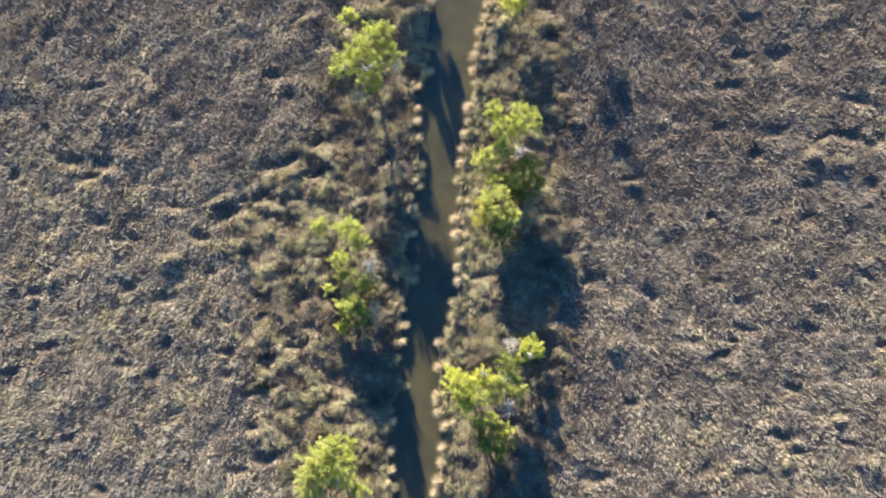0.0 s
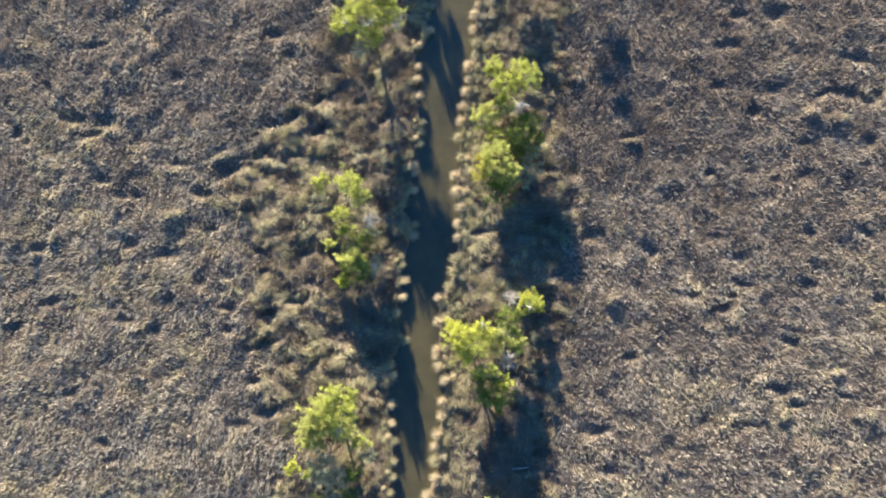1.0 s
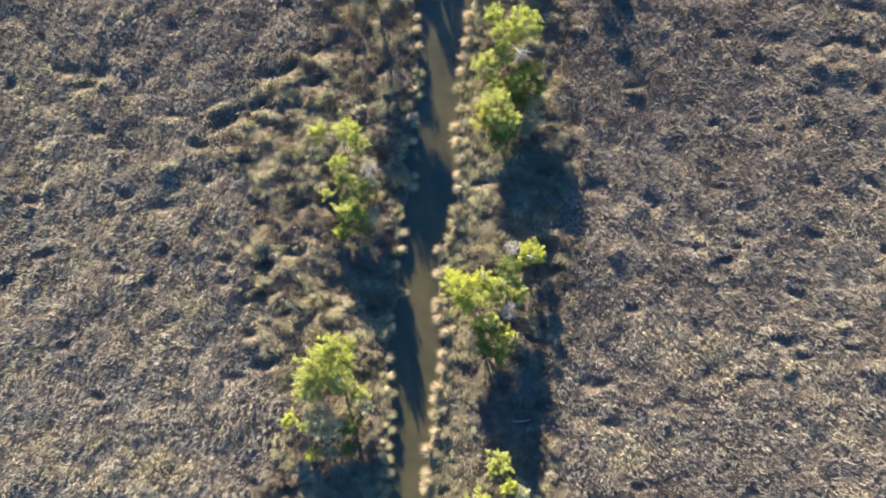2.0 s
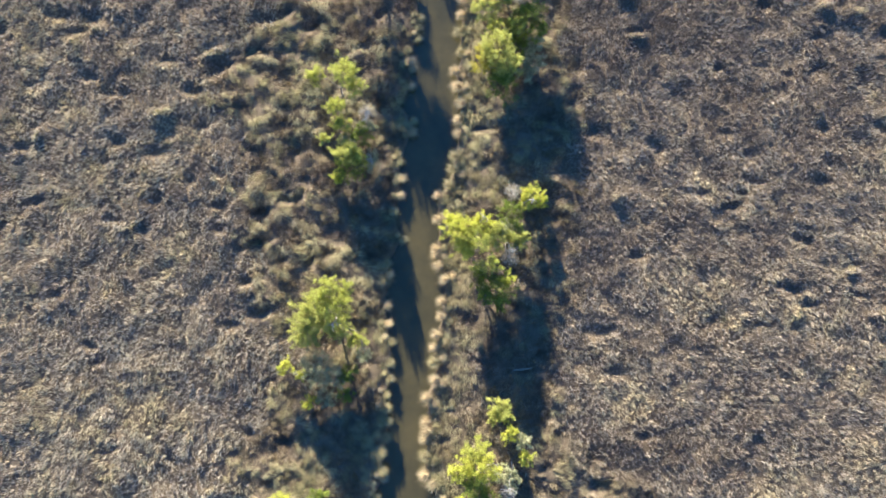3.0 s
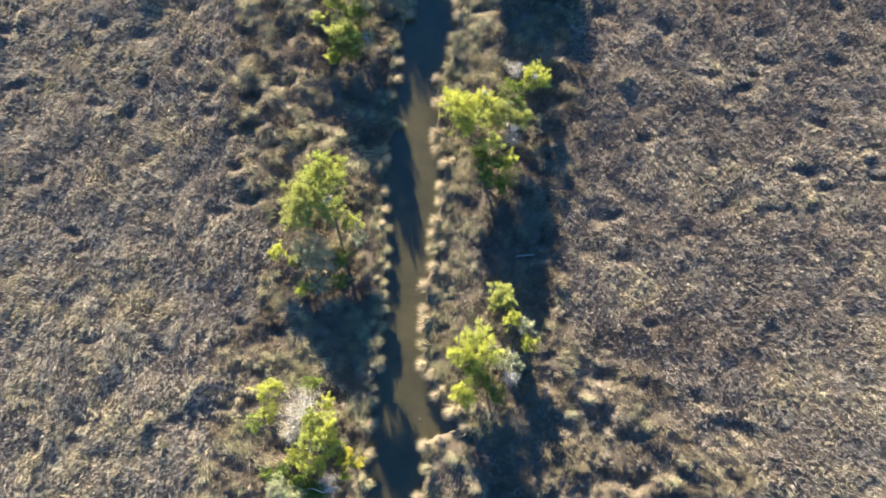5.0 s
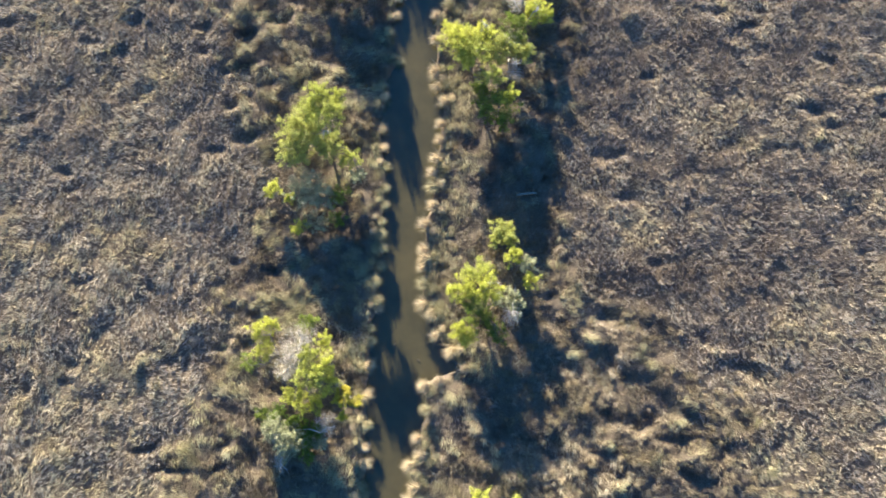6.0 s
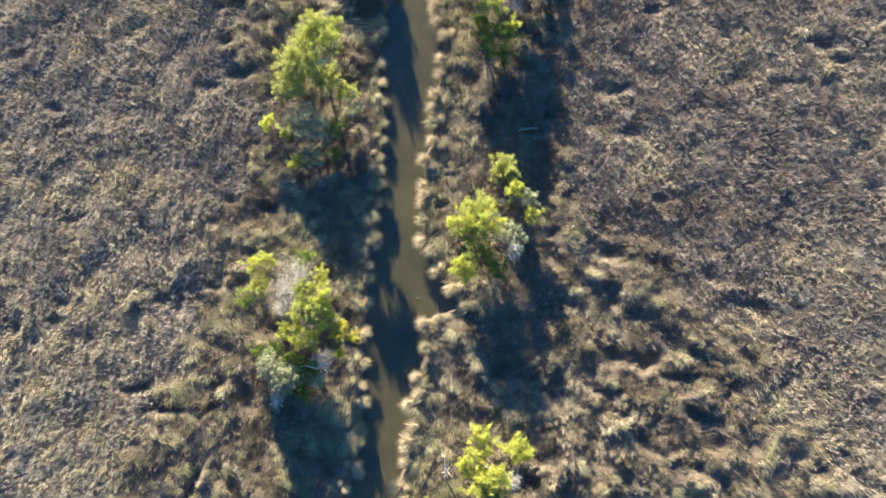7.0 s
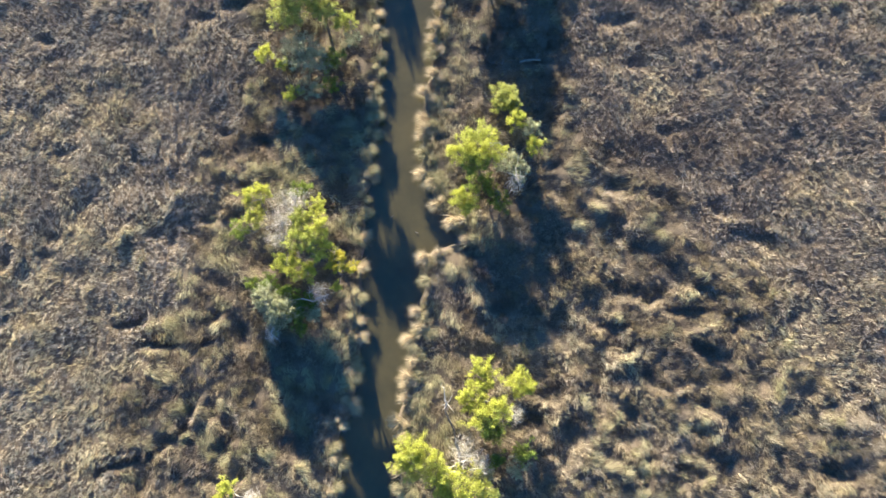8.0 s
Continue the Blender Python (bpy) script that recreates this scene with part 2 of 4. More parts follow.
HOLLOWS_B = [(29.9, 15.6, 0.70, 0.64, 0), (-26.1, 15.5, 1.18, 0.36, -60), (-16.1, 15.2, 0.82, 0.64, 40), (-38.0, 15.1, 1.30, 0.65, 0), (-34.6, 14.9, 1.18, 0.97, -20),
    (-18.2, 14.6, 1.29, 0.52, 10), (-13.4, 14.0, 1.29, 0.64, 20), (-43.6, 13.8, 0.47, 0.65, 0), (-36.2, 13.5, 1.30, 0.39, 10), (17.7, 13.1, 1.28, 0.38, 10),
    (41.0, 12.7, 0.46, 0.51, 0), (-42.7, 12.7, 0.47, 0.39, 0), (34.7, 12.5, 0.58, 0.44, 0), (-18.9, 11.5, 1.05, 0.38, 30), (-27.3, 10.5, 1.17, 0.38, 0),
    (-22.5, 9.9, 1.63, 0.90, 25), (11.9, 9.7, 1.16, 0.57, -80), (25.2, 9.4, 0.58, 0.50, 0), (34.5, 9.4, 0.92, 0.50, 20)]
HOLLOWS_C = [(-34.8, 9.0, 0.88, 0.51, 0), (31.7, 8.6, 0.69, 0.38, 0), (-25.2, 7.5, 0.93, 0.51, -30), (-31.9, 7.3, 1.46, 0.51, 0), (-39.8, 4.0, 0.46, 0.38, -90),
    (-23.6, 3.9, 0.81, 0.36, 0), (39.7, 3.6, 0.91, 0.37, -30), (13.6, 3.4, 1.14, 0.88, 0), (34.6, 3.4, 0.68, 0.37, 10), (25.5, 3.1, 0.68, 0.37, 0),
    (-31.6, 2.6, 0.81, 0.57, -20), (-14.8, 2.0, 1.26, 0.50, -30), (-40.7, 2.0, 0.69, 0.51, 30), (19.0, 1.8, 1.02, 0.62, -30), (-28.0, 1.5, 1.15, 0.63, 10),
    (-24.5, -1.3, 0.57, 0.50, 0), (34.3, -1.5, 1.41, 0.36, -5), (27.9, -1.5, 1.13, 0.36, -10), (26.8, -2.5, 0.68, 0.36, 0)]
HOLLOWS_D = [(23.1, -2.5, 0.79, 0.36, 0), (-27.5, -2.9, 0.69, 0.50, -90), (40.6, -3.0, 0.67, 0.43, 0), (-15.2, -3.1, 0.91, 0.50, 0), (-39.2, -3.3, 1.43, 0.36, 15),
    (-21.7, -3.7, 0.80, 0.37, 0), (25.7, -3.9, 1.57, 0.37, 15), (-17.9, -4.2, 0.80, 0.50, 20), (-31.7, -5.0, 1.02, 0.37, 0), (-42.6, -5.6, 1.25, 0.36, 15),
    (-21.6, -5.8, 0.68, 0.50, 0), (-28.7, -5.8, 0.80, 0.50, 0), (31.9, -7.0, 0.78, 0.37, -20), (-18.8, -7.4, 1.24, 0.49, 20), (17.0, -8.3, 0.89, 0.49, 20),
    (-15.8, -8.7, 0.68, 0.55, 60), (-13.1, -8.9, 0.79, 0.49, 60), (36.4, -9.3, 1.00, 0.36, 20), (-19.0, -10.8, 0.67, 0.61, -90)]
HOLLOWS_E = [(30.5, -11.4, 1.38, 0.48, -20), (36.8, -11.9, 0.77, 0.36, 0), (-36.4, -11.9, 0.68, 0.36, 30), (32.5, -12.8, 1.10, 0.36, 5), (-17.5, -13.6, 1.40, 0.61, 15),
    (27.5, -14.6, 0.44, 0.36, 0), (-20.2, -14.7, 1.11, 0.49, 0), (28.8, -14.7, 0.44, 0.36, 0), (12.4, -15.1, 0.72, 0.63, 0), (13.6, -15.3, 1.10, 0.48, 25),
    (-33.4, -16.5, 0.67, 0.37, -20), (-33.0, -16.6, 0.58, 0.42, -30), (-32.4, -18.1, 0.67, 0.36, 0), (14.5, -18.9, 1.18, 0.52, 0), (19.8, -19.9, 0.47, 0.41, -90),
    (-18.3, -24.3, 0.66, 0.41, 0), (17.0, -24.5, 0.65, 0.36, 0), (27.1, -25.0, 0.56, 0.41, 0), (-15.2, -25.0, 1.04, 0.52, -20)]
HOLLOWS_F = [(-30.7, -25.9, 0.76, 0.36, 20), (-21.4, -25.9, 0.57, 0.46, 50), (-16.4, -28.7, 0.47, 0.41, 0), (12.6, -28.8, 1.62, 0.71, 0), (-31.4, -28.9, 0.47, 0.36, 0),
    (20.6, -30.6, 0.83, 0.45, -60), (-19.2, -31.4, 0.93, 0.36, -10), (12.7, -32.1, 1.15, 0.65, -80), (-23.3, -32.5, 0.84, 0.51, 0), (-21.8, -32.7, 0.93, 0.46, -90),
    (-31.4, -32.9, 0.74, 0.41, 20), (0.1, -33.0, 0.92, 0.60, 0), (23.8, -33.0, 1.37, 0.70, -25), (1.8, -33.9, 1.28, 0.80, -30), (-31.9, -34.2, 0.83, 0.41, 0),
    (-35.0, -34.7, 0.70, 0.36, -90), (3.1, -36.0, 1.60, 1.20, -40), (-25.3, -36.7, 0.64, 0.45, -30), (13.5, -36.9, 1.81, 0.70, -10)]
# the one at (11.1, -43.3) stands in for a patch of shade
HOLLOWS_G = [(3.7, -38.2, 1.13, 0.89, -60), (17.9, -38.6, 1.80, 0.40, 0), (22.3, -39.1, 1.12, 0.39, 0), (8.2, -39.1, 0.90, 0.74, 0), (-18.4, -39.1, 0.55, 0.36, 0),
    (26.0, -39.1, 0.40, 0.36, 0), (-24.9, -39.6, 1.19, 0.40, 12), (12.5, -39.7, 1.13, 0.40, 0), (-16.4, -40.4, 1.14, 0.60, -70), (-19.0, -41.0, 0.91, 0.36, 20),
    (-22.4, -41.2, 1.27, 0.36, 8), (18.8, -41.4, 0.99, 0.59, -45), (14.7, -43.1, 0.89, 0.59, -20), (11.1, -43.3, 1.25, 0.64, -90), (20.8, -43.7, 0.89, 0.68, 0),
    (16.6, -44.3, 0.98, 0.39, 10), (30.4, -44.5, 0.62, 0.39, -30), (18.9, -45.4, 0.71, 0.49, 0), (28.5, -45.5, 0.44, 0.39, 0)]
HOLLOWS_H = [(-20.1, -45.7, 0.90, 0.36, 75), (-18.3, -46.5, 0.54, 0.36, 0), (19.0, -47.4, 1.10, 0.58, 0), (9.1, -47.4, 1.33, 0.87, -80), (13.1, -47.8, 1.33, 0.68, 0),
    (-21.7, -48.2, 0.98, 0.36, 25), (-17.3, -48.9, 0.67, 0.59, 0), (17.2, -50.1, 0.61, 0.48, 0), (-24.8, -50.1, 1.78, 0.36, 12), (28.7, -50.6, 1.75, 0.67, -15),
    (-26.6, -50.7, 0.45, 0.36, -90), (-15.8, -50.8, 0.62, 0.58, -90), (23.8, -50.8, 0.52, 0.38, 0), (22.1, -51.5, 0.61, 0.36, 0)]
HOLLOWS = HOLLOWS_A + HOLLOWS_B + HOLLOWS_C + HOLLOWS_D + HOLLOWS_E + HOLLOWS_F + HOLLOWS_G + HOLLOWS_H
# raised crests of pale lodged straw, likewise
CRESTS_A = [(-14.6, 29.8, 1.33, 0.40, 20), (4.9, 29.1, 1.08, 0.39, 70), (-30.2, 22.3, 0.72, 0.46, 0), (-32.3, 20.7, 1.19, 0.46, 50), (-35.1, 19.0, 0.83, 0.36, 60),
    (12.6, 18.8, 0.82, 0.52, 0), (41.0, 17.2, 0.81, 0.36, -30), (-12.6, 16.0, 1.18, 0.64, 40), (35.4, 15.3, 0.93, 0.51, 0), (37.8, 14.7, 1.45, 0.63, 0),
    (-14.5, 14.0, 1.47, 0.51, 20), (-34.2, 13.8, 0.71, 0.36, 0), (17.7, 12.4, 1.16, 0.38, 0), (-36.4, 11.8, 0.94, 0.52, -80), (-22.8, 11.1, 1.76, 0.36, 20),
    (-9.1, 10.6, 1.05, 0.57, 40), (-18.3, 10.5, 1.87, 0.45, -10), (11.5, 5.3, 0.92, 0.38, 0), (-27.6, 5.2, 1.28, 0.38, 15)]
CRESTS_B = [(34.2, 5.0, 0.80, 0.36, -80), (-39.1, 3.1, 0.93, 0.38, -90), (-41.0, 1.2, 0.69, 0.36, 20), (-16.3, -0.4, 1.14, 0.38, -30), (-22.2, -1.4, 0.46, 0.38, 0),
    (-18.2, -2.1, 0.91, 0.62, 0), (15.3, -3.1, 0.68, 0.49, 0), (24.5, -5.7, 0.56, 0.36, 0), (-17.8, -5.9, 1.36, 0.36, 35), (-16.4, -7.4, 0.90, 0.36, 40),
    (-11.2, -8.9, 1.24, 0.62, 30), (36.1, -9.8, 0.55, 0.49, 0), (-18.7, -11.5, 0.78, 0.37, 0), (30.9, -13.7, 0.55, 0.48, -90), (38.7, -13.9, 1.10, 0.60, 0),
    (-22.5, -27.1, 0.40, 0.41, 0), (-21.3, -29.5, 0.84, 0.36, 10), (11.3, -30.8, 0.83, 0.61, 0), (21.9, -31.7, 0.92, 0.40, 0)]
CRESTS_C = [(9.3, -31.9, 0.92, 0.40, -20), (-25.8, -32.7, 0.93, 0.36, 60), (16.6, -32.8, 0.73, 0.36, -20), (-1.2, -33.9, 1.01, 0.40, 0), (14.4, -34.5, 0.73, 0.36, 0),
    (-24.3, -34.7, 0.92, 0.36, -80), (0.1, -35.2, 0.92, 0.40, -50), (-1.7, -36.5, 1.00, 0.50, -80), (18.8, -37.3, 1.00, 0.40, -10), (1.8, -37.8, 1.18, 0.36, -55),
    (12.5, -39.1, 0.72, 0.36, 30), (0.1, -39.1, 1.00, 0.40, -60), (-2.5, -39.1, 0.82, 0.40, 0), (-23.2, -39.7, 0.64, 0.36, -80), (-17.9, -39.8, 0.82, 0.36, 10),
    (18.9, -40.2, 1.35, 0.36, 15), (-2.9, -41.4, 0.81, 0.40, 0), (-22.6, -41.7, 1.14, 0.36, -15), (13.3, -42.2, 0.90, 0.36, 20)]
CRESTS_D = [(9.8, -45.8, 1.07, 0.36, -80), (-19.2, -45.9, 1.17, 0.36, 60), (28.4, -46.6, 0.62, 0.36, 0), (-17.8, -47.1, 0.63, 0.39, 0), (19.4, -47.4, 1.06, 0.77, -90),
    (14.7, -50.3, 1.10, 0.38, 15), (12.2, -50.3, 1.10, 0.48, 0), (29.1, -51.4, 0.87, 0.36, 0), (-18.9, -51.6, 0.53, 0.44, -90)]
CRESTS = CRESTS_A + CRESTS_B + CRESTS_C + CRESTS_D
# winding rills in the marsh, and long combed ridges of straw, as (x, y)
RILLS = [[(-26.7, -50.8), (-26.5, -50.4), (-24.6, -50.2), (-22.7, -49.3), (-21.1, -48.5), (-19.9, -46.9), (-19.3, -45.2)],
    [(-25.7, -39.8), (-24.5, -39.6), (-23.5, -39.3)], [(-24.0, -41.2), (-22.8, -41.0), (-21.5, -41.1)]]
RIDGES = [[(0.4, -34.5), (1.3, -36.1), (2.2, -37.8), (3.5, -40.1)],
    [(5.3, 29.6), (4.7, 28.9), (3.9, 28.2)], [(4.4, 28.0), (4.0, 26.9), (3.9, 25.7)]]
WATER_Z = -0.72
WEST, EAST, SOUTH, NORTH = -52.0, 50.0, -59.0, 38.0   # the stretch with single blades of grass, which thins out towards its rim


def banks(y):
    """The foot of each bank; the tussocks hang out over the water from there."""
    w = np.interp(-y, -WEST_TIPS[:, 1], WEST_TIPS[:, 0]) - 0.72 + 0.16 * fbm(y, y * 0 + 3.1, 1.3, 5)
    e = np.interp(-y, -EAST_TIPS[:, 1], EAST_TIPS[:, 0]) + 0.72 + 0.16 * fbm(y, y * 0 + 8.7, 1.3, 6)
    return w, e


def dryness(x, y):
    """0 where the grass is brown, 1 where it is bleached straw."""
    total = 0.50 - 0.0022 * y + 0.0016 * np.abs(x) + 0.32 * fbm(x, y, 7.0, 71, 3) + 0.46 * fbm(x, y, 1.7, 72, 2)
    for px, py, a, b, more in DRY_A + DRY_B:
        total = total + more * np.exp(-(((x - px) / a) ** 2 + ((y - py) / b) ** 2) ** 1.5)
    return total


# outer limits of the rank grass, as (y, x)
WEST_EDGE = np.array([(31, -13), (18, -13), (12, -22), (5, -24), (0, -19), (-12, -19), (-18, -14), (-26, -20), (-34, -20), (-40, -23), (-52, -25)])
EAST_EDGE = np.array([(31, 12), (-24, 10), (-28, 15), (-33, 22), (-40, 25), (-46, 33), (-52, 36)])


def patches(rows, x, y):
    """How far each place lies inside one of the long patches: 1 in the middle, 0 outside."""
    total = np.zeros_like(x)
    wob = 0.8 * fbm(x, y, 0.8, 28, 2)
    for px, py, a, b, turn in rows:
        near = np.nonzero((np.abs(x - px) < 2.2 * a) & (np.abs(y - py) < 2.2 * a))[0]
        if len(near):
            c, s, dx, dy = math.cos(radians(turn)), math.sin(radians(turn)), x[near] - px, y[near] - py
            d = ((dx * c + dy * s) / a) ** 2 + ((dy * c - dx * s) / b) ** 2
            total[near] = np.maximum(total[near], np.exp(-np.maximum(d * (1 + wob[near]), 0) ** 2))
    return total


def beside(lines, width, x, y):
    """1 on one of the bent lines, falling to 0 at its side."""
    total = np.zeros_like(x)
    wob = 0.25 * fbm(x, y, 0.9, 81, 2)
    for line in lines:
        for (ax, ay), (bx, by) in zip(line, line[1:]):
            near = np.nonzero((x > min(ax, bx) - 2) & (x < max(ax, bx) + 2) & (y > min(ay, by) - 2) & (y < max(ay, by) + 2))[0]
            if len(near):
                px, py, dx, dy = x[near] - ax, y[near] - ay, bx - ax, by - ay
                u = np.clip((px * dx + py * dy) / (dx * dx + dy * dy), 0, 1)
                d = np.hypot(px - u * dx, py - u * dy) + wob[near]
                total[near] = np.maximum(total[near], np.exp(-(np.maximum(d, 0) / width) ** 4))
    return total


def levee(x, y):
    """1 where the rank lodged grass beside the creek grows, 0 in the open marsh."""
    w, e = banks(y)
    west = np.interp(-y, -WEST_EDGE[:, 0], WEST_EDGE[:, 1]) + 2.2 * fbm(x * 0.4, y, 5.0, 11)
    east = np.interp(-y, -EAST_EDGE[:, 0], EAST_EDGE[:, 1]) + 1.6 * fbm(x * 0.4, y, 4.0, 12)
    out = np.where(x < (w + e) / 2, (w - x) / (w - west), (x - e) / (east - e)) + 0.22 * fbm(x, y, 2.6, 13)
    return np.clip((1.08 - out) / 0.16, 0, 1)


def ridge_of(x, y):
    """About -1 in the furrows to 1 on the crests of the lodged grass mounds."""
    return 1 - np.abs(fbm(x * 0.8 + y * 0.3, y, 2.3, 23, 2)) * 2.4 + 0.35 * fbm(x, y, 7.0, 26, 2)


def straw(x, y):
    """1 where pale straw covers the levee, 0 where brown sedge does; tied to the relief, it paints lit crests and
    shaded furrows.
    """
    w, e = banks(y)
    # south of -14, the last term puts dark sedge into the east trees' shade
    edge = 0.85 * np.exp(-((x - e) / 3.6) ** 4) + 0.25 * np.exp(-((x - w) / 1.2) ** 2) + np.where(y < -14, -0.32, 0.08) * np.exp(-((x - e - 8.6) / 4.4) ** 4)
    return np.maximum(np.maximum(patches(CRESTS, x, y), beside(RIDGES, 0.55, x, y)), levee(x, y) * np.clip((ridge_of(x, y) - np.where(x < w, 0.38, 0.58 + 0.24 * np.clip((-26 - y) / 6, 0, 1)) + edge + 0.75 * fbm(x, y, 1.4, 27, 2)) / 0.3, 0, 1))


def ground_height(x, y):
    w, e = banks(y)
    rank = levee(x, y)
    lumps = 0.05 * fbm(x, y, 0.9, 21, 2) + 0.10 * fbm(x, y, 4.5, 22)
    ridge = np.clip(ridge_of(x, y), -0.9, 1)
    calm = 1 - 0.65 * np.exp(-((x - e - 1.6) / 2.8) ** 4) - 0.3 * (x < w)        # flatter where the grass lies combed
    z = -0.36 + lumps + rank * calm * (0.28 * ridge + 0.24 * fbm(x, y, 1.7, 24, 2))
    pit = np.clip((fbm(x, y * 1.4, 1.7, 25, 2) - 0.46) / 0.2, 0, 1)
    z = z - (0.10 + 0.2 * rank) * pit * pit * (3 - 2 * pit)
    bend = 1.6 * fbm(x, y, 6.0, 30, 2)
    swirl = 1 - 2.2 * np.abs(fbm(x + bend, y * 1.3 - bend, 3.4, 29, 2))
    # low wind rows, which run from south-west to north-east on the west side
    west = np.clip((-x - 3.0) / 6.0, 0, 1)
    along, across = 0.72 * x + 0.69 * y, 0.69 * x - 0.72 * y
    rows = fbm(along * (1 - 0.5 * west), across, 1.5, 39, 2)
    z = z + (1 - rank) * (0.075 * swirl + (0.10 + 0.05 * west) * rows)
    z = z - (0.29 + 0.24 * rank) * patches(HOLLOWS, x, y) + 0.28 * patches(CRESTS, x, y)
    z = z - 0.42 * beside(RILLS, 0.2, x, y) + 0.3 * beside(RIDGES, 0.4, x, y)
    z = np.maximum(z, -0.95)
    inside = np.minimum(x - w, e - x)
    bank = np.clip((inside + 0.25) / 0.6, 0, 1)
    bank = bank * bank * (3 - 2 * bank)
    return z * (1 - bank) - 1.3 * bank


def ground_at(x, y):
    return float(ground_height(np.array([float(x)]), np.array([float(y)]))[0])


def quick_mesh(name, verts, faces, per_face, mat, smooth=False):
    """A mesh from flat arrays; all faces have per_face corners."""
    me = bpy.data.meshes.new(name)
    me.vertices.add(len(verts))
    me.vertices.foreach_set("co", np.ascontiguousarray(verts, np.float32).ravel())
    me.loops.add(faces.size)
    me.loops.foreach_set("vertex_index", np.ascontiguousarray(faces, np.int32).ravel())
    me.polygons.add(len(faces))
    me.polygons.foreach_set("loop_start", np.arange(0, faces.size, per_face, dtype=np.int32))
    if smooth:
        me.polygons.foreach_set("use_smooth", np.ones(len(faces), bool))
    me.update(calc_edges=True)
    me.materials.append(mat)
    return me


# ---- the ground, one sheet out to the horizon ----
def steps(a, b, fine):
    far = np.cumsum(fine * 1.35 ** np.arange(1, 26))
    far = far[far < 3500]
    mid = np.arange(a, b + fine / 2, fine)
    return np.r_[a - far[::-1], mid, b + far]


gx, gy = np.meshgrid(steps(-54, 52, 0.38), steps(-61, 40, 0.38))
nx, ny = gx.shape[1], gx.shape[0]
gz = ground_height(gx.ravel(), gy.ravel())
ids = np.arange(nx * ny).reshape(ny, nx)
quads = np.stack([ids[:-1, :-1], ids[:-1, 1:], ids[1:, 1:], ids[1:, :-1]], -1).reshape(-1, 4)
ground = new("ground", quick_mesh("ground", np.stack([gx.ravel(), gy.ravel(), gz], -1), quads, 4, SOIL, True))
tagged(ground, "dark peat marsh ground under matted dry grass", "ground", kind="structure")

ys = steps(-61, 40, 0.5)
w, e = banks(ys)
wv = np.stack([np.r_[w - 0.7, e + 0.7], np.r_[ys, ys], np.full(2 * len(ys), WATER_Z)], -1)
n = len(ys)
wf = np.stack([np.arange(n - 1), n + np.arange(n - 1), n + 1 + np.arange(n - 1), 1 + np.arange(n - 1)], -1)
water = new("water", quick_mesh("water", wv, wf, 4, WATER, True))
tagged(water, "still turbid brown water of a narrow tidal creek", "creek", kind="structure")


# ---- grass ----
def blades(x, y, z, angle, length, rise, width, arch, rng):
    """Blades from (x, y, z), leaning towards angle. arch 0: one straight tapered blade; 1: a blade that bends over at half its length.
    Each is rolled about its own length, so that some lie flat and some stand on edge."""
    c, s = np.cos(angle), np.sin(angle)
    roll = rng.uniform(-1.3, 1.3, len(x))
    side, up = np.cos(roll) * width / 2, np.sin(roll) * width / 2
    wide = np.stack([-s * side - c * np.sin(rise) * up, c * side - s * np.sin(rise) * up, np.cos(rise) * up], -1)
    root = np.stack([x, y, z], -1)

    def along(r, u):
        return np.stack([x + c * r, y + s * r, z + u], -1)

    if not arch:
        v = np.empty((len(x), 3, 3), np.float32)
        v[:, 0], v[:, 1], v[:, 2] = root - wide, root + wide, along(length * np.cos(rise), length * np.sin(rise))
        return v.reshape(-1, 3), np.arange(len(x) * 3).reshape(-1, 3)
    r1, u1 = 0.5 * length * np.cos(rise), 0.5 * length * np.sin(rise)
    fall = rise - rng.uniform(0.5, 1.2, len(x))
    v = np.empty((len(x), 4, 3), np.float32)
    v[:, 0], v[:, 1], v[:, 2] = root, along(r1, u1) - wide, along(r1, u1) + wide
    v[:, 3] = along(r1 + 0.5 * length * np.cos(fall), u1 + 0.5 * length * np.sin(fall))
    f = np.array([(0, 2, 1), (1, 2, 3)])[None] + 4 * np.arange(len(x))[:, None, None]
    return v.reshape(-1, 3), f.reshape(-1, 3)


def scatter(rng, density):
    n = int((EAST - WEST) * (NORTH - SOUTH) * density)
    x, y = rng.uniform(WEST, EAST, n), rng.uniform(SOUTH, NORTH, n)
    inside = np.minimum(np.minimum(x - WEST, EAST - x), np.minimum(y - SOUTH, NORTH - y)) + 1.5 * fbm(x, y, 5.0, 91, 2)
    keep = inside > 6.0 * rng.uniform(0, 1, n) ** 1.5
    return x[keep], y[keep]


def dry_land(x, y, margin):
    w, e = banks(y)
    return (x < w - margin) | (x > e + margin)


def marked(me, **values):
    for name, v in values.items():
        me.attributes.new(name, "FLOAT", "POINT").data.foreach_set("value", np.ascontiguousarray(v, np.float32))
    return me


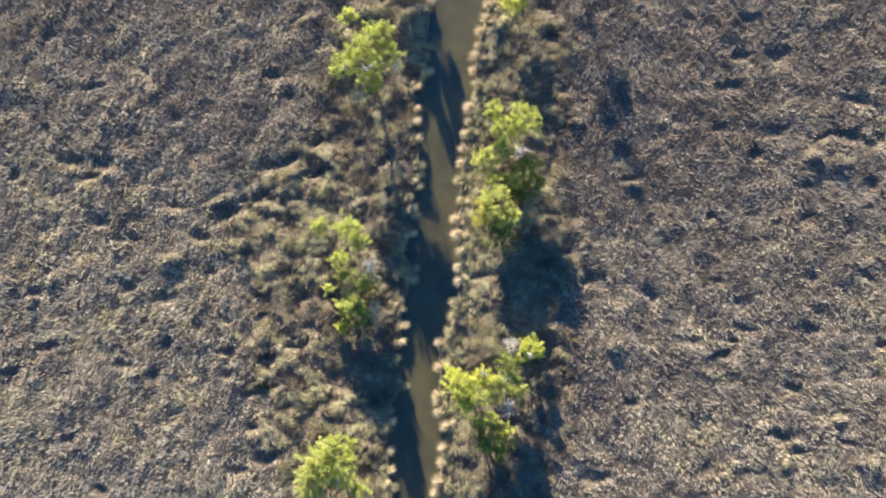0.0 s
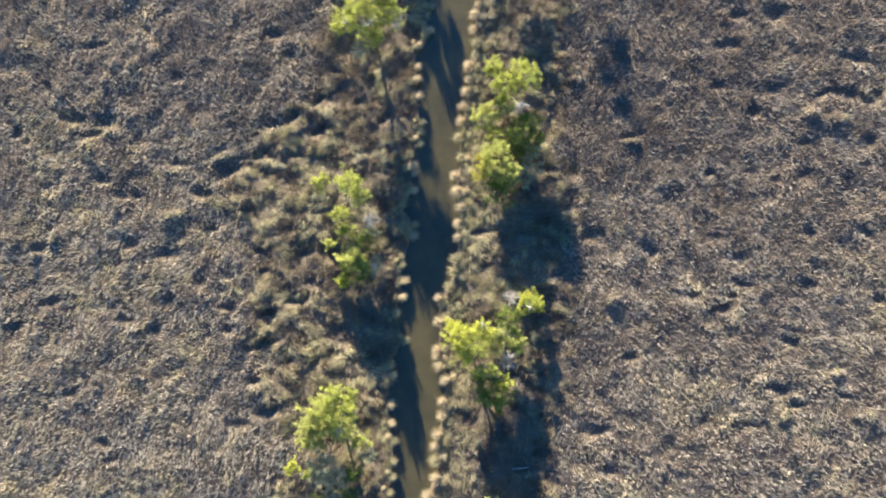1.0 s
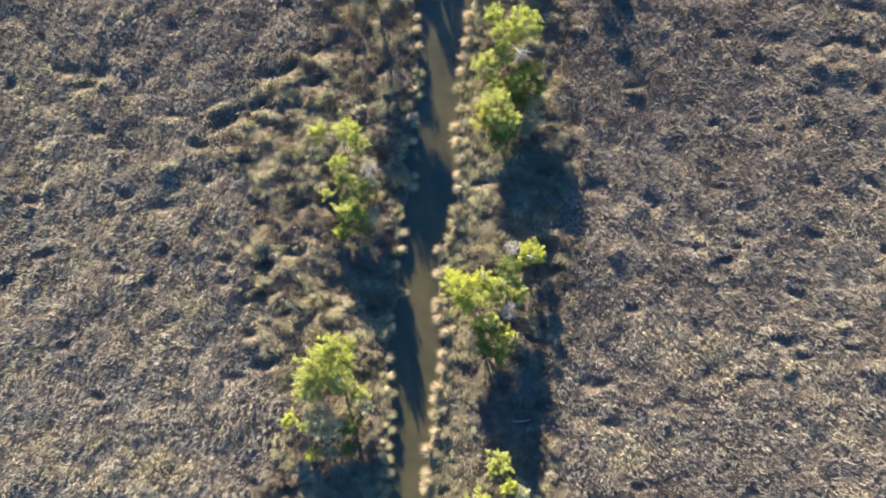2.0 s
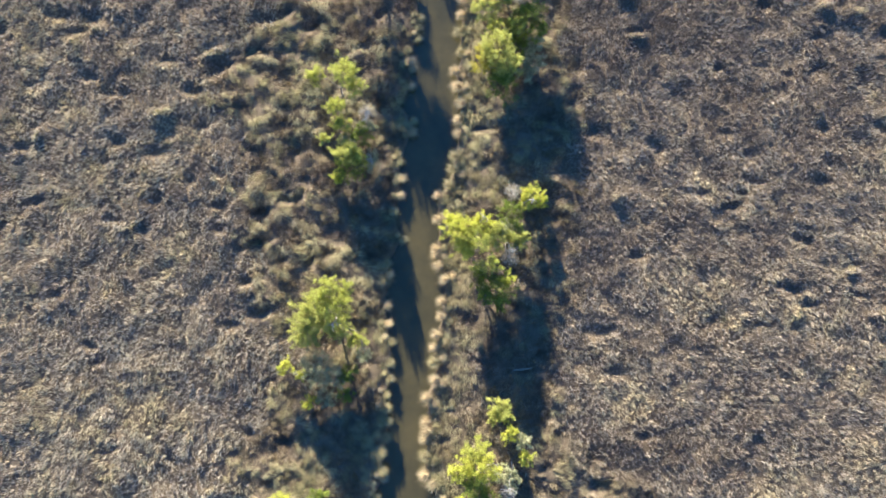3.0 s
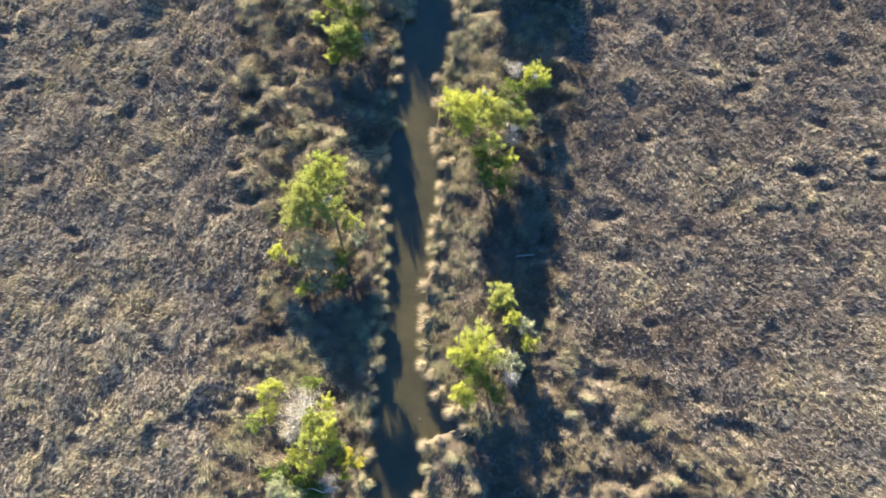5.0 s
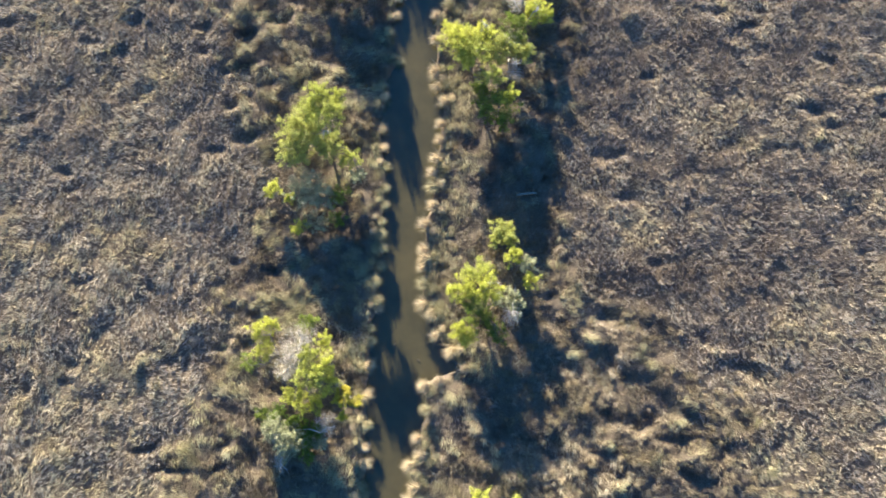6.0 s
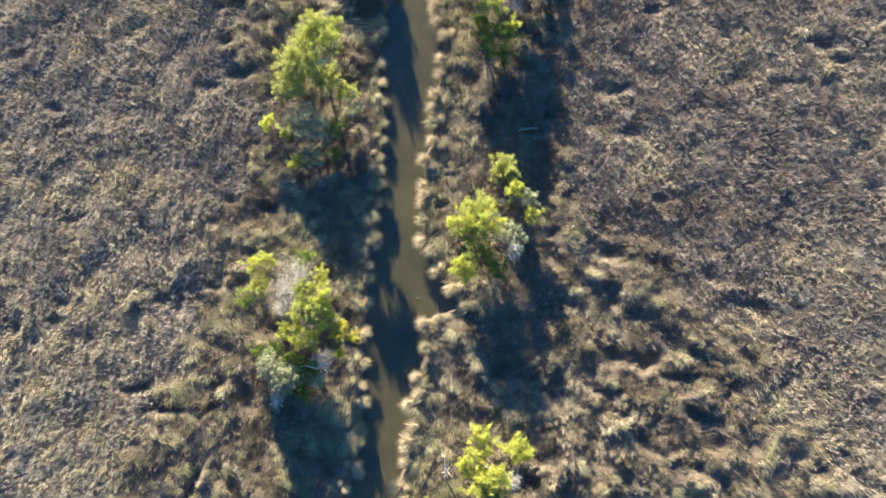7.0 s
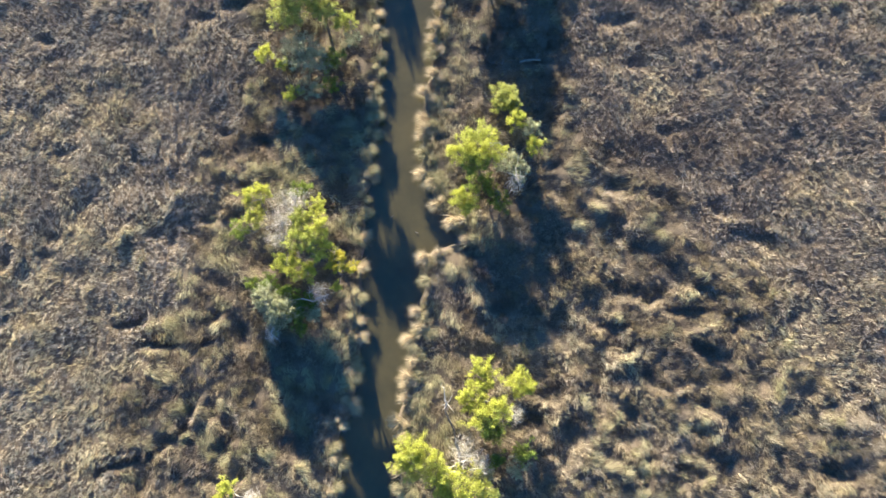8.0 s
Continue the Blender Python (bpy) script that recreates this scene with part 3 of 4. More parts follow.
def tufts(name, label, mat, rng, x, y, per, ring, flow, spread, tall, rise, width, arch, tone):
    """A field of tufts at x, y, of per blades each; flow: which way a tuft is combed; tone: how pale it is, 0 to 1."""
    dry = np.clip(dryness(x, y), 0, 1)
    x, y, flow, tall, tone, dry = (np.repeat(a, per) for a in (x, y, flow, tall, tone, dry))
    off, turn = ring * np.sqrt(rng.uniform(0, 1, len(x))), rng.uniform(0, 2 * np.pi, len(x))
    x, y = x + off * np.cos(turn), y + off * np.sin(turn)
    angle = flow + rng.normal(0, spread, len(x))
    length = tall * rng.uniform(0.6, 1.3, len(x))
    v, f = blades(x, y, ground_height(x, y) - 0.02, angle, length, np.radians(rng.uniform(*rise, len(x))), rng.uniform(*width, len(x)), arch, rng)
    corners = 4 if arch else 3
    me = marked(quick_mesh(name, v, f, 3, mat), clump=np.repeat(tone, corners), dry=np.repeat(dry, corners))
    tagged(new(name, me), label, "grass", kind="stuff")


def tones(rng, x, y, seed, size=0.9):
    """Pale and dark tufts keep together in clusters."""
    return np.clip(0.5 + 0.62 * fbm(x, y, size, seed, 2) + 0.45 * fbm(x, y, 2.6 * size, seed + 3, 2) + rng.normal(0, 0.11, len(x)), 0, 1)


def marsh_grass(seed, side, mat, label):
    """Two layers: many small upright tufts, and longer stems lodged over them in swirls."""
    rng = np.random.default_rng(seed)
    x, y = scatter(rng, 20.0)
    keep = dry_land(x, y, 0.2) & (side * (x + 3.0) > 0) & (levee(x, y) < rng.uniform(0.2, 0.8, len(x)))
    x, y = x[keep], y[keep]
    lodged = rng.uniform(0, 1, len(x)) < np.clip((0.34 if side < 0 else 0.22) + 0.5 * fbm(x, y, 2.6, 38, 2) + 0.5 * (dryness(x, y) - 0.5), 0.04, 0.55)
    comb = 1.5 * fbm(x, y, 3.4, 31, 2) + 0.8 * fbm(x, y, 14.0, 32) + (-2.1 if side < 0 else -1.0)
    flow = np.where(lodged, comb + rng.normal(0, 0.25, len(x)), rng.uniform(-np.pi, np.pi, len(x)))
    tall = np.where(lodged, 0.46, 0.38) * (1 - 0.4 * patches(HOLLOWS, x, y)) * np.clip(1 + 0.45 * fbm(x, y, 0.8, 33, 2) + rng.normal(0, 0.16, len(x)), 0.4, 1.8)
    tone = np.clip(tones(rng, x, y, 37, 0.7) + np.where(lodged, 0.14, rng.normal(-0.02, 0.08, len(x))), 0, 1)
    for who, ring, spread, rise, width in ((lodged, 0.13, 0.42, (6, 36), (0.018, 0.038)), (~lodged, 0.10, 1.2, (35, 80), (0.018, 0.040))):
        tufts("marsh_grass" if who is lodged else "marsh_sward", label if who is lodged else label.replace("matted", "upright"), mat, rng,
              x[who], y[who], 10, ring, flow[who], spread, tall[who], rise, width, 0, tone[who])


def rank_grass():
    rng = np.random.default_rng(4)
    x, y = scatter(rng, 5.8)
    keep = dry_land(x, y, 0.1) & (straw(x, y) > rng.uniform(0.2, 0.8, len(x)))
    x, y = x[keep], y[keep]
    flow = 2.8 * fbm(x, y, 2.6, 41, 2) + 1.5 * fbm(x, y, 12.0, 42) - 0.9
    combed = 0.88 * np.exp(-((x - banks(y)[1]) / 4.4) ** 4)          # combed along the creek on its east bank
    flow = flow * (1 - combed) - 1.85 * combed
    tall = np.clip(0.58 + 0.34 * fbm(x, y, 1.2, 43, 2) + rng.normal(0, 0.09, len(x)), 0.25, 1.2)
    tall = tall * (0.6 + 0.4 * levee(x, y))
    tone = np.clip(1.35 * tones(rng, x, y, 47, 1.0) - 0.175 + 0.38 * np.maximum(patches(CRESTS, x, y), beside(RIDGES, 0.55, x, y)), 0, 1)      # paler on the crests
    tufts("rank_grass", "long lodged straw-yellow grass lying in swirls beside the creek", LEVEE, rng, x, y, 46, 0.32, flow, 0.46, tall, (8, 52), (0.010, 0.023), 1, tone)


def brown_sedge():
    rng = np.random.default_rng(6)
    x, y = scatter(rng, 10.5)
    # mostly in the furrows, where its dark colour stands in for shade
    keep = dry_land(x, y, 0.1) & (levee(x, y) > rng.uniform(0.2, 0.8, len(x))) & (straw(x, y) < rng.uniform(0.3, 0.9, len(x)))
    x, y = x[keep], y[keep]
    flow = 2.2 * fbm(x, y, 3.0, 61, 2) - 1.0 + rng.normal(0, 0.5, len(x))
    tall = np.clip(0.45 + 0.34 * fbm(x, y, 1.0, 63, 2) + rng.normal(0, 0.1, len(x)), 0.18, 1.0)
    tufts("brown_sedge", "rough dark brown sedge and painted shade between the straw mounds", BROWN, rng, x, y, 22, 0.19, flow, 1.0, tall, (22, 74), (0.015, 0.034), 0, tones(rng, x, y, 67))


marsh_grass(3, -1, MARSH_WEST, "short matted pale grey-straw marsh grass west of the creek")
marsh_grass(13, 1, MARSH_EAST, "short matted mauve-brown marsh grass east of the creek")
rank_grass()
brown_sedge()


def far_grass():
    """Sparse coarse tufts on the marsh round the stretch that is built blade by blade."""
    rng = np.random.default_rng(9)
    n = 25000
    x, y = rng.uniform(-95, 95, n), rng.uniform(-105, 85, n)
    outside = (x < WEST + 3) | (x > EAST - 3) | (y < SOUTH + 3) | (y > NORTH - 3)
    keep = outside & dry_land(x, y, 0.4)
    x, y = x[keep], y[keep]
    per = 4
    tall = rng.uniform(0.3, 0.65, len(x))
    x, y, tall = (np.repeat(a, per) for a in (x, y, tall))
    x, y = x + rng.normal(0, 0.25, len(x)), y + rng.normal(0, 0.25, len(x))
    z = ground_height(x, y) - 0.02
    v, f = blades(x, y, z, rng.normal(-1.3, 1.2, len(x)), tall, np.radians(rng.uniform(20, 65, len(x))), rng.uniform(0.03, 0.07, len(x)), 0, rng)
    me = marked(quick_mesh("far_marsh_grass", v, f, 3, MARSH_EAST), clump=np.repeat(rng.uniform(0.2, 0.8, len(x)), 3), dry=np.full(3 * len(x), 0.5))
    tagged(new("far_marsh_grass", me), "dry pale marsh grass stretching away round the creek", "grass", kind="stuff")


far_grass()


def tussock_mesh(seed, fan, mat):
    """A tussock that leans towards +x and hangs over; its longest tips reach about a metre from its root."""
    rng = np.random.default_rng(seed)
    n = 270
    turn = rng.uniform(-np.pi, np.pi, n)
    root = 0.26 * np.sqrt(rng.uniform(0, 1, n))
    x, y = root * np.cos(turn), root * np.sin(turn)
    lean = rng.uniform(0, 1, n) < 0.86
    angle = np.where(lean, rng.normal(0, fan, n), turn)
    length = np.where(lean, rng.uniform(0.65, 1.2, n), rng.uniform(0.4, 0.8, n))
    v, f = blades(x, y, np.zeros(n), angle, length, np.radians(rng.uniform(18, 60, n)), rng.uniform(0.011, 0.024, n), 1, rng)
    tone = np.repeat(np.clip(0.62 + rng.normal(0, 0.2, n), 0, 1), 4)
    return marked(quick_mesh("grass_tussock", v, f, 3, mat), clump=tone, dry=np.full(4 * n, 0.6))


def bank_tussocks():
    rng = np.random.default_rng(8)
    kinds = [tussock_mesh(50 + k, 0.30 + 0.06 * k, LEVEE if k > 2 else BANK) for k in range(5)]
    for tips, side, label in ((WEST_TIPS, 1, "spiky pale straw grass tussock overhanging the west creek bank"),
                              (EAST_TIPS, -1, "spiky pale straw grass tussock overhanging the east creek bank")):
        for k, (tx, ty) in enumerate(tips):
            ahead = tips[min(k + 1, len(tips) - 1)] - tips[max(k - 1, 0)]
            square = math.atan2(side * ahead[0], -side * ahead[1])           # square to the bank, over the water
            turn = square + rng.normal(0, 0.22)
            size = rng.uniform(0.95, 1.3) * (0.85 if side > 0 else 1.0)
            for back, small, swing in ((0.98, 1.0, 0.0), (1.5, 0.72, rng.choice([-0.5, 0.5]))):
                s = size * small
                x, y = tx - back * size * math.cos(turn) + 0.5 * swing * math.sin(turn), ty - back * size * math.sin(turn) - 0.9 * swing * math.cos(turn)
                ob = new("grass_tussock", kinds[rng.integers(*((0, 4) if back < 1 and side < 0 else (1, 5) if back < 1 else (2, 5)))])
                ob.matrix_world = Matrix.Translation((x, y, max(ground_at(x, y), -0.5) - 0.02)) @ Matrix.Rotation(turn + swing, 4, "Z") @ Matrix.Scale(s, 4)
                tagged(ob, label, "grass tussock", "tussocks along the creek banks")


bank_tussocks()


# ---- trees and shrubs ----
def tube(bm, points, r0, r1, sides=6):
    """A tapered, bent round branch through the points."""
    rings = []
    for k, p in enumerate(points):
        p = Vector(p)
        ahead = (Vector(points[min(k + 1, len(points) - 1)]) - Vector(points[max(k - 1, 0)])).normalized()
        side = ahead.orthogonal().normalized()
        up = ahead.cross(side)
        r = r0 + (r1 - r0) * k / (len(points) - 1)
        rings.append([bm.verts.new(p + r * (math.cos(a) * side + math.sin(a) * up)) for a in (2 * math.pi * i / sides for i in range(sides))])
    for a, c in zip(rings, rings[1:]):
        for i in range(sides):
            bm.faces.new((a[i], a[(i + 1) % sides], c[(i + 1) % sides], c[i]))
    bm.faces.new(rings[0][::-1])
    bm.faces.new(rings[-1])


def bent(a, b, rng, wob=0.12, n=5):
    a, b = Vector(a), Vector(b)
    size = (b - a).length * wob
    out = []
    for k in range(n):
        u = k / (n - 1)
        sway = math.sin(u * math.pi)
        out.append(a.lerp(b, u) + Vector(rng.normal(0, size, 3)) * sway + Vector((0, 0, 0.12 * (b - a).length * sway)))
    return out


def part(name, bm, mat, parent, label=""):
    me = bpy.data.meshes.new(name)
    bm.to_mesh(me)
    bm.free()
    me.materials.append(mat)
    ob = new(name, me)
    ob.parent = parent
    if label:
        tagged(ob, label)
    return ob


def leaves(centre, r, kind, rng):
    """One leafy clump: twig ends spread over an uneven dome, each with a spray of small leaves."""
    sprays = max(9, int(24 * r * r + 9))
    dense = {"Y": 1.0, "L": 1.0, "G": 1.0, "D": 1.1, "O": 1.35, "S": 0.8, "A": 0.9, "W": 0.55}[kind]
    per = int(104 * dense)
    d = rng.normal(0, 1, (sprays, 3))
    d /= np.linalg.norm(d, axis=1)[:, None]
    d[:, 2] = np.where(d[:, 2] < -0.3, -d[:, 2], d[:, 2])
    lobes = rng.normal(0, 1, (5, 3)) * [1, 1, 0.6]
    lobes /= np.linalg.norm(lobes, axis=1)[:, None]
    bulge = np.max(np.clip(d @ lobes.T, 0, 1) ** 3, axis=1)            # the crown is uneven: boughs reach out, with gaps between
    out = r * rng.uniform(0.3, 1.0, sprays) ** 0.6 * rng.uniform(0.85, 1.1, sprays) * (0.80 + 0.45 * bulge)
    hub = d * out[:, None] * np.array([1, 1, 0.62])
    spread = (0.085 if kind != "W" else 0.20) * (0.6 + 0.4 * r)
    run = d + np.array([0, 0, 0.35]) + rng.normal(0, 0.25, (sprays, 3))
    run /= np.linalg.norm(run, axis=1)[:, None]
    along = rng.uniform(-1, 0.75, sprays * per)
    reach = np.repeat(rng.uniform(0.16, 0.40, sprays) * (0.6 + 0.4 * r), per)
    p = np.repeat(hub, per, 0) + np.repeat(run, per, 0) * (along * reach)[:, None]
    p += rng.normal(0, spread, p.shape) * (1.15 - 0.55 * along)[:, None]
    n = len(p)
    long = rng.uniform(0.06, 0.125, n) * (1.0 if kind != "W" else 1.7)
    wide = long * (rng.uniform(0.4, 0.6, n) if kind != "W" else 0.10)
    a = rng.normal(0, 1, (n, 3)) + 0.8 * np.repeat(d, per, 0)
    a /= np.linalg.norm(a, axis=1)[:, None]
    q = rng.normal(0, 1, (n, 3))
    b = np.cross(a, q)
    b /= np.linalg.norm(b, axis=1)[:, None]
    a, b = a * long[:, None] / 2, b * wide[:, None] / 2
    v = np.stack([p - a - b, p - a + b, p + a], 1).reshape(-1, 3) + np.array(centre)
    return quick_mesh("foliage", v, np.arange(3 * n).reshape(-1, 3), 3, LEAF[kind])


CLUMP_WORDS = {"Y": "bright yellow-green sunlit foliage", "L": "olive-lime fine foliage", "G": "mid green foliage", "D": "dark green dense foliage, also the shaded side of crowns", "O": "pale olive fine foliage",
               "S": "silvery grey-green foliage", "A": "golden yellow young foliage", "W": "bleached bare twigs"}


def shrub(name, label, category, seed, clumps, bare=()):
    """A tree or shrub. clumps: x, y, z of the middle, radius, kind of foliage. bare: x, y, z and reach of bleached bare branch ends."""
    rng = np.random.default_rng(seed)
    top = max(clumps, key=lambda c: c[2])
    bx = sum(c[0] * c[3] for c in clumps) / sum(c[3] for c in clumps)
    by = sum(c[1] * c[3] for c in clumps) / sum(c[3] for c in clumps)
    bz = ground_at(bx, by) - 0.05
    thing = new(name)
    thing.location = (bx, by, bz)
    tagged(thing, label, category)
    fork = Vector((bx + rng.normal(0, 0.1), by + rng.normal(0, 0.1), bz + 0.35 * max(0.6, top[2] - bz)))
    base = Vector((bx, by, bz))
    girth = 0.035 + 0.019 * (top[2] - bz)
    bm = bmesh.new()
    tube(bm, [p - base for p in bent((bx, by, bz - 0.15), fork, rng, 0.06)], girth, girth * 0.75, 8)
    part("trunk", bm, BARK, thing, "grey-brown bark")
    for cx, cy, cz, r, kind in clumps:
        bm = bmesh.new()
        c = Vector((cx, cy, cz - 0.15 * r))
        spine = bent(fork, c, rng)
        tube(bm, [p - base for p in spine], girth * 0.55, 0.018)
        for _ in range(10 if kind == "W" else 5):
            d = Vector(rng.normal(0, 1, 3))
            d.z = abs(d.z) * 0.7
            tube(bm, [p - base for p in bent(spine[3], c + d.normalized() * r * (1.15 if kind == "W" else 0.8), rng, 0.1, 4)], max(girth * 0.25, 0.026 if kind == "W" else 0.0), 0.012, 4)
        limb = part("limb", bm, DEADWOOD if kind == "W" else BARK, thing)
        me = leaves((cx - bx, cy - by, cz - bz), r, kind, rng)
        ob = new("foliage", me)
        ob.parent = limb
        tagged(ob, CLUMP_WORDS[kind])
    for wx, wy, wz, reach in bare:
        hub = Vector((wx, wy, wz))
        bm = bmesh.new()
        tube(bm, [p - base for p in bent(fork, hub, rng, 0.05)], max(girth * 0.45, 0.05), 0.045, 6)
        heading = rng.uniform(0, 2 * math.pi)
        for k in range(6):
            a = heading + rng.normal(0, 1.0)
            end = hub + Vector((math.cos(a), math.sin(a), rng.uniform(-0.2, 0.6))) * reach * rng.uniform(0.5, 1.35)
            spine = bent(hub, end, rng, 0.16, 5)
            tube(bm, [p - base for p in spine], 0.034, 0.010, 5)
            for q in spine[2:4]:
                tip = q + Vector((*rng.normal(0, 0.32, 2), rng.uniform(-0.05, 0.2))) * reach
                tube(bm, [p - base for p in bent(q, tip, rng, 0.1, 3)], 0.018, 0.007, 4)
        part("bare_branch", bm, DEADWOOD, thing, "bleached white bare branch")
    return thing


shrub("tree", "yellow-green leafy tree with pale limbs on the west bank", "tree", 100,
    [(-9.95, 28.00, 3.37, 1.04, "L"), (-7.06, 26.15, 3.40, 1.70, "L"), (-8.51, 23.71, 3.50, 2.05, "L"), (-10.45, 23.24, 3.09, 1.33, "L"), (-6.09, 23.97, 3.14, 1.52, "L"), (-7.54, 21.71, 3.40, 1.68, "L"), (-8.57, 20.57, 2.79, 0.97, "S"), (-5.35, 23.70, 1.84, 0.55, "W")], [(-7.83, 22.26, 4.35, 0.75), (-9.92, 22.71, 3.95, 0.60), (-5.24, 23.18, 3.05, 0.60), (-8.59, 20.46, 2.65, 0.70)])
shrub("shrub", "small yellow-green shrub at the creek edge", "shrub", 101,
    [(5.86, 30.36, 1.63, 1.37, "Y"), (7.00, 31.07, 1.50, 1.12, "Y")])
shrub("tree", "spreading yellow-green tree with white dead branches", "tree", 102,
    [(4.17, 18.86, 2.26, 1.27, "L"), (6.76, 18.04, 2.52, 1.80, "L"), (5.20, 16.69, 2.48, 1.56, "L"), (3.24, 14.30, 1.84, 1.33, "O"), (4.75, 15.19, 1.98, 1.20, "O"), (6.43, 15.24, 1.81, 0.65, "W")], [(6.15, 15.02, 3.30, 0.80)])
shrub("shrub", "mid green leafy shrub among taller bushes", "shrub", 103,
    [(7.26, 13.63, 1.81, 1.44, "G"), (7.91, 12.30, 1.68, 1.20, "G"), (6.02, 12.50, 1.78, 1.20, "L"), (4.21, 12.42, 1.68, 1.20, "L"), (6.24, 11.17, 1.07, 1.21, "G")])
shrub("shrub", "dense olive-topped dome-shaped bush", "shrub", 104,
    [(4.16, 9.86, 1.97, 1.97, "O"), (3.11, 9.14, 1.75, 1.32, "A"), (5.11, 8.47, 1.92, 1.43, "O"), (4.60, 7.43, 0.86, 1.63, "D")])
shrub("shrub", "silvery grey-green low shrub", "shrub", 105,
    [(7.32, 9.54, 0.94, 1.33, "S"), (7.71, 11.01, 1.01, 1.09, "S"), (6.79, 8.48, 0.74, 0.97, "S")])
shrub("tree", "slender yellow-green tree beside matted grass", "tree", 106,
    [(-12.73, 8.12, 1.00, 1.00, "L"), (-9.49, 7.66, 3.30, 1.46, "L"), (-8.76, 6.27, 2.53, 1.00, "L"), (-10.58, 4.95, 1.95, 0.95, "L")])
shrub("shrub", "thin sparse green and silver shrub", "shrub", 107,
    [(-10.14, 3.40, 1.31, 1.08, "L"), (-11.78, 2.13, 1.02, 0.66, "O"), (-8.43, 2.50, 1.18, 1.20, "G"), (-7.63, 4.36, 1.36, 0.80, "W"), (-7.49, 3.31, 1.09, 0.78, "S"), (-9.53, 1.98, 0.97, 0.84, "S")], [(-7.54, 4.21, 2.00, 0.60)])
shrub("shrub", "round dense dark green bush", "shrub", 108,
    [(-9.41, 0.64, 1.52, 1.42, "O"), (-8.47, 0.22, 1.41, 1.07, "L"), (-9.19, -0.74, 0.82, 1.44, "G"), (-10.39, -1.32, 0.91, 0.72, "Y"), (-7.48, 0.01, 0.81, 1.08, "S")], [(-7.29, 0.22, 1.50, 0.50)])
shrub("tree", "yellow-green tree top with a pale bare branch", "tree", 109,
    [(7.12, -3.36, 1.10, 1.34, "Y"), (5.47, -5.06, 1.56, 1.28, "G"), (5.53, -2.99, 1.68, 0.73, "W"), (8.17, -3.65, 1.00, 0.70, "Y")], [(7.17, -3.85, 2.60, 0.40)])
shrub("tree", "tall yellow-green tree leaning over the creek bank", "tree", 110,
    [(0.66, -6.29, 2.57, 1.60, "Y"), (2.66, -5.90, 2.42, 1.03, "Y"), (1.93, -7.48, 2.57, 1.60, "L"), (1.02, -8.10, 2.46, 1.26, "Y"), (0.00, -5.51, 2.31, 0.69, "Y"), (3.15, -9.59, 2.43, 1.03, "L"), (2.33, -10.45, 1.32, 1.04, "G")], [(2.95, -5.45, 2.90, 0.40)])
shrub("shrub", "silvery olive shrub with pinkish bare twigs", "shrub", 111,
    [(3.94, -7.10, 1.60, 1.51, "O"), (5.82, -7.01, 1.46, 1.28, "O"), (4.95, -6.20, 1.42, 1.05, "S"), (5.19, -8.86, 1.37, 0.78, "W")], [(5.38, -8.44, 2.10, 0.70)])
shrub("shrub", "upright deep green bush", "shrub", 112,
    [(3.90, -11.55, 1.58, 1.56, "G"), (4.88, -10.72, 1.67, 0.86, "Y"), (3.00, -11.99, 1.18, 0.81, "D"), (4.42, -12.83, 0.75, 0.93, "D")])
shrub("tree", "pale olive willow-like tree crown with open yellow top", "tree", 113,
    [(-10.57, -11.49, 3.85, 1.12, "L"), (-9.13, -11.74, 3.60, 0.79, "L"), (-9.52, -13.13, 3.75, 1.56, "L"), (-10.88, -12.88, 3.70, 1.12, "L"), (-11.93, -14.00, 2.10, 2.01, "O"), (-12.93, -15.65, 1.60, 1.46, "O"), (-10.13, -15.13, 1.50, 1.34, "O"), (-8.27, -16.13, 1.10, 1.02, "L"), (-7.61, -17.38, 1.11, 0.69, "S")], [(-9.84, -14.46, 3.80, 0.60)])
shrub("shrub", "shaded blue-green shrub beneath a taller tree", "shrub", 114,
    [(-11.80, -18.63, 1.25, 1.74, "S"), (-10.50, -19.22, 1.15, 1.16, "S"), (-9.14, -19.14, 1.05, 0.92, "G"), (-11.13, -21.21, 0.42, 1.04, "S"), (-9.29, -21.00, 0.60, 0.75, "G")])
shrub("shrub", "small bright yellow-green shrub in matted grass", "shrub", 115,
    [(-14.70, -18.48, 0.77, 0.87, "Y"), (-13.30, -19.35, 0.66, 0.52, "Y"), (-12.55, -21.64, 0.51, 0.69, "Y")])
shrub("shrub", "round pale olive bush standing alone", "shrub", 116,
    [(4.32, -22.08, 0.99, 1.17, "O"), (3.89, -22.56, 0.87, 0.85, "O"), (4.76, -22.65, 0.80, 0.75, "O")])
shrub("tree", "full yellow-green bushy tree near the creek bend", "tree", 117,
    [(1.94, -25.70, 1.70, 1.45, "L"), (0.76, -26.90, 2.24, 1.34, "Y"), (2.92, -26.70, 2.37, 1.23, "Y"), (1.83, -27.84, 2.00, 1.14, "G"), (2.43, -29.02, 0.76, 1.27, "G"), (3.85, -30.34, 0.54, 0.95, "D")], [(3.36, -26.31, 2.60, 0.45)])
shrub("shrub", "silvery shrub with yellow-green shoots", "shrub", 118,
    [(5.01, -24.22, 1.37, 0.84, "Y"), (6.10, -24.78, 1.30, 0.74, "S"), (6.47, -26.09, 1.17, 0.84, "Y"), (4.43, -27.48, 1.19, 1.16, "S"), (5.33, -28.04, 1.06, 0.89, "S"), (4.79, -29.02, 0.70, 0.66, "W")], [(4.93, -28.54, 1.70, 0.70)])
shrub("shrub", "low round bright yellow-green bush", "shrub", 119,
    [(0.77, -30.09, 0.99, 1.16, "Y"), (1.29, -30.67, 0.80, 0.74, "Y")])
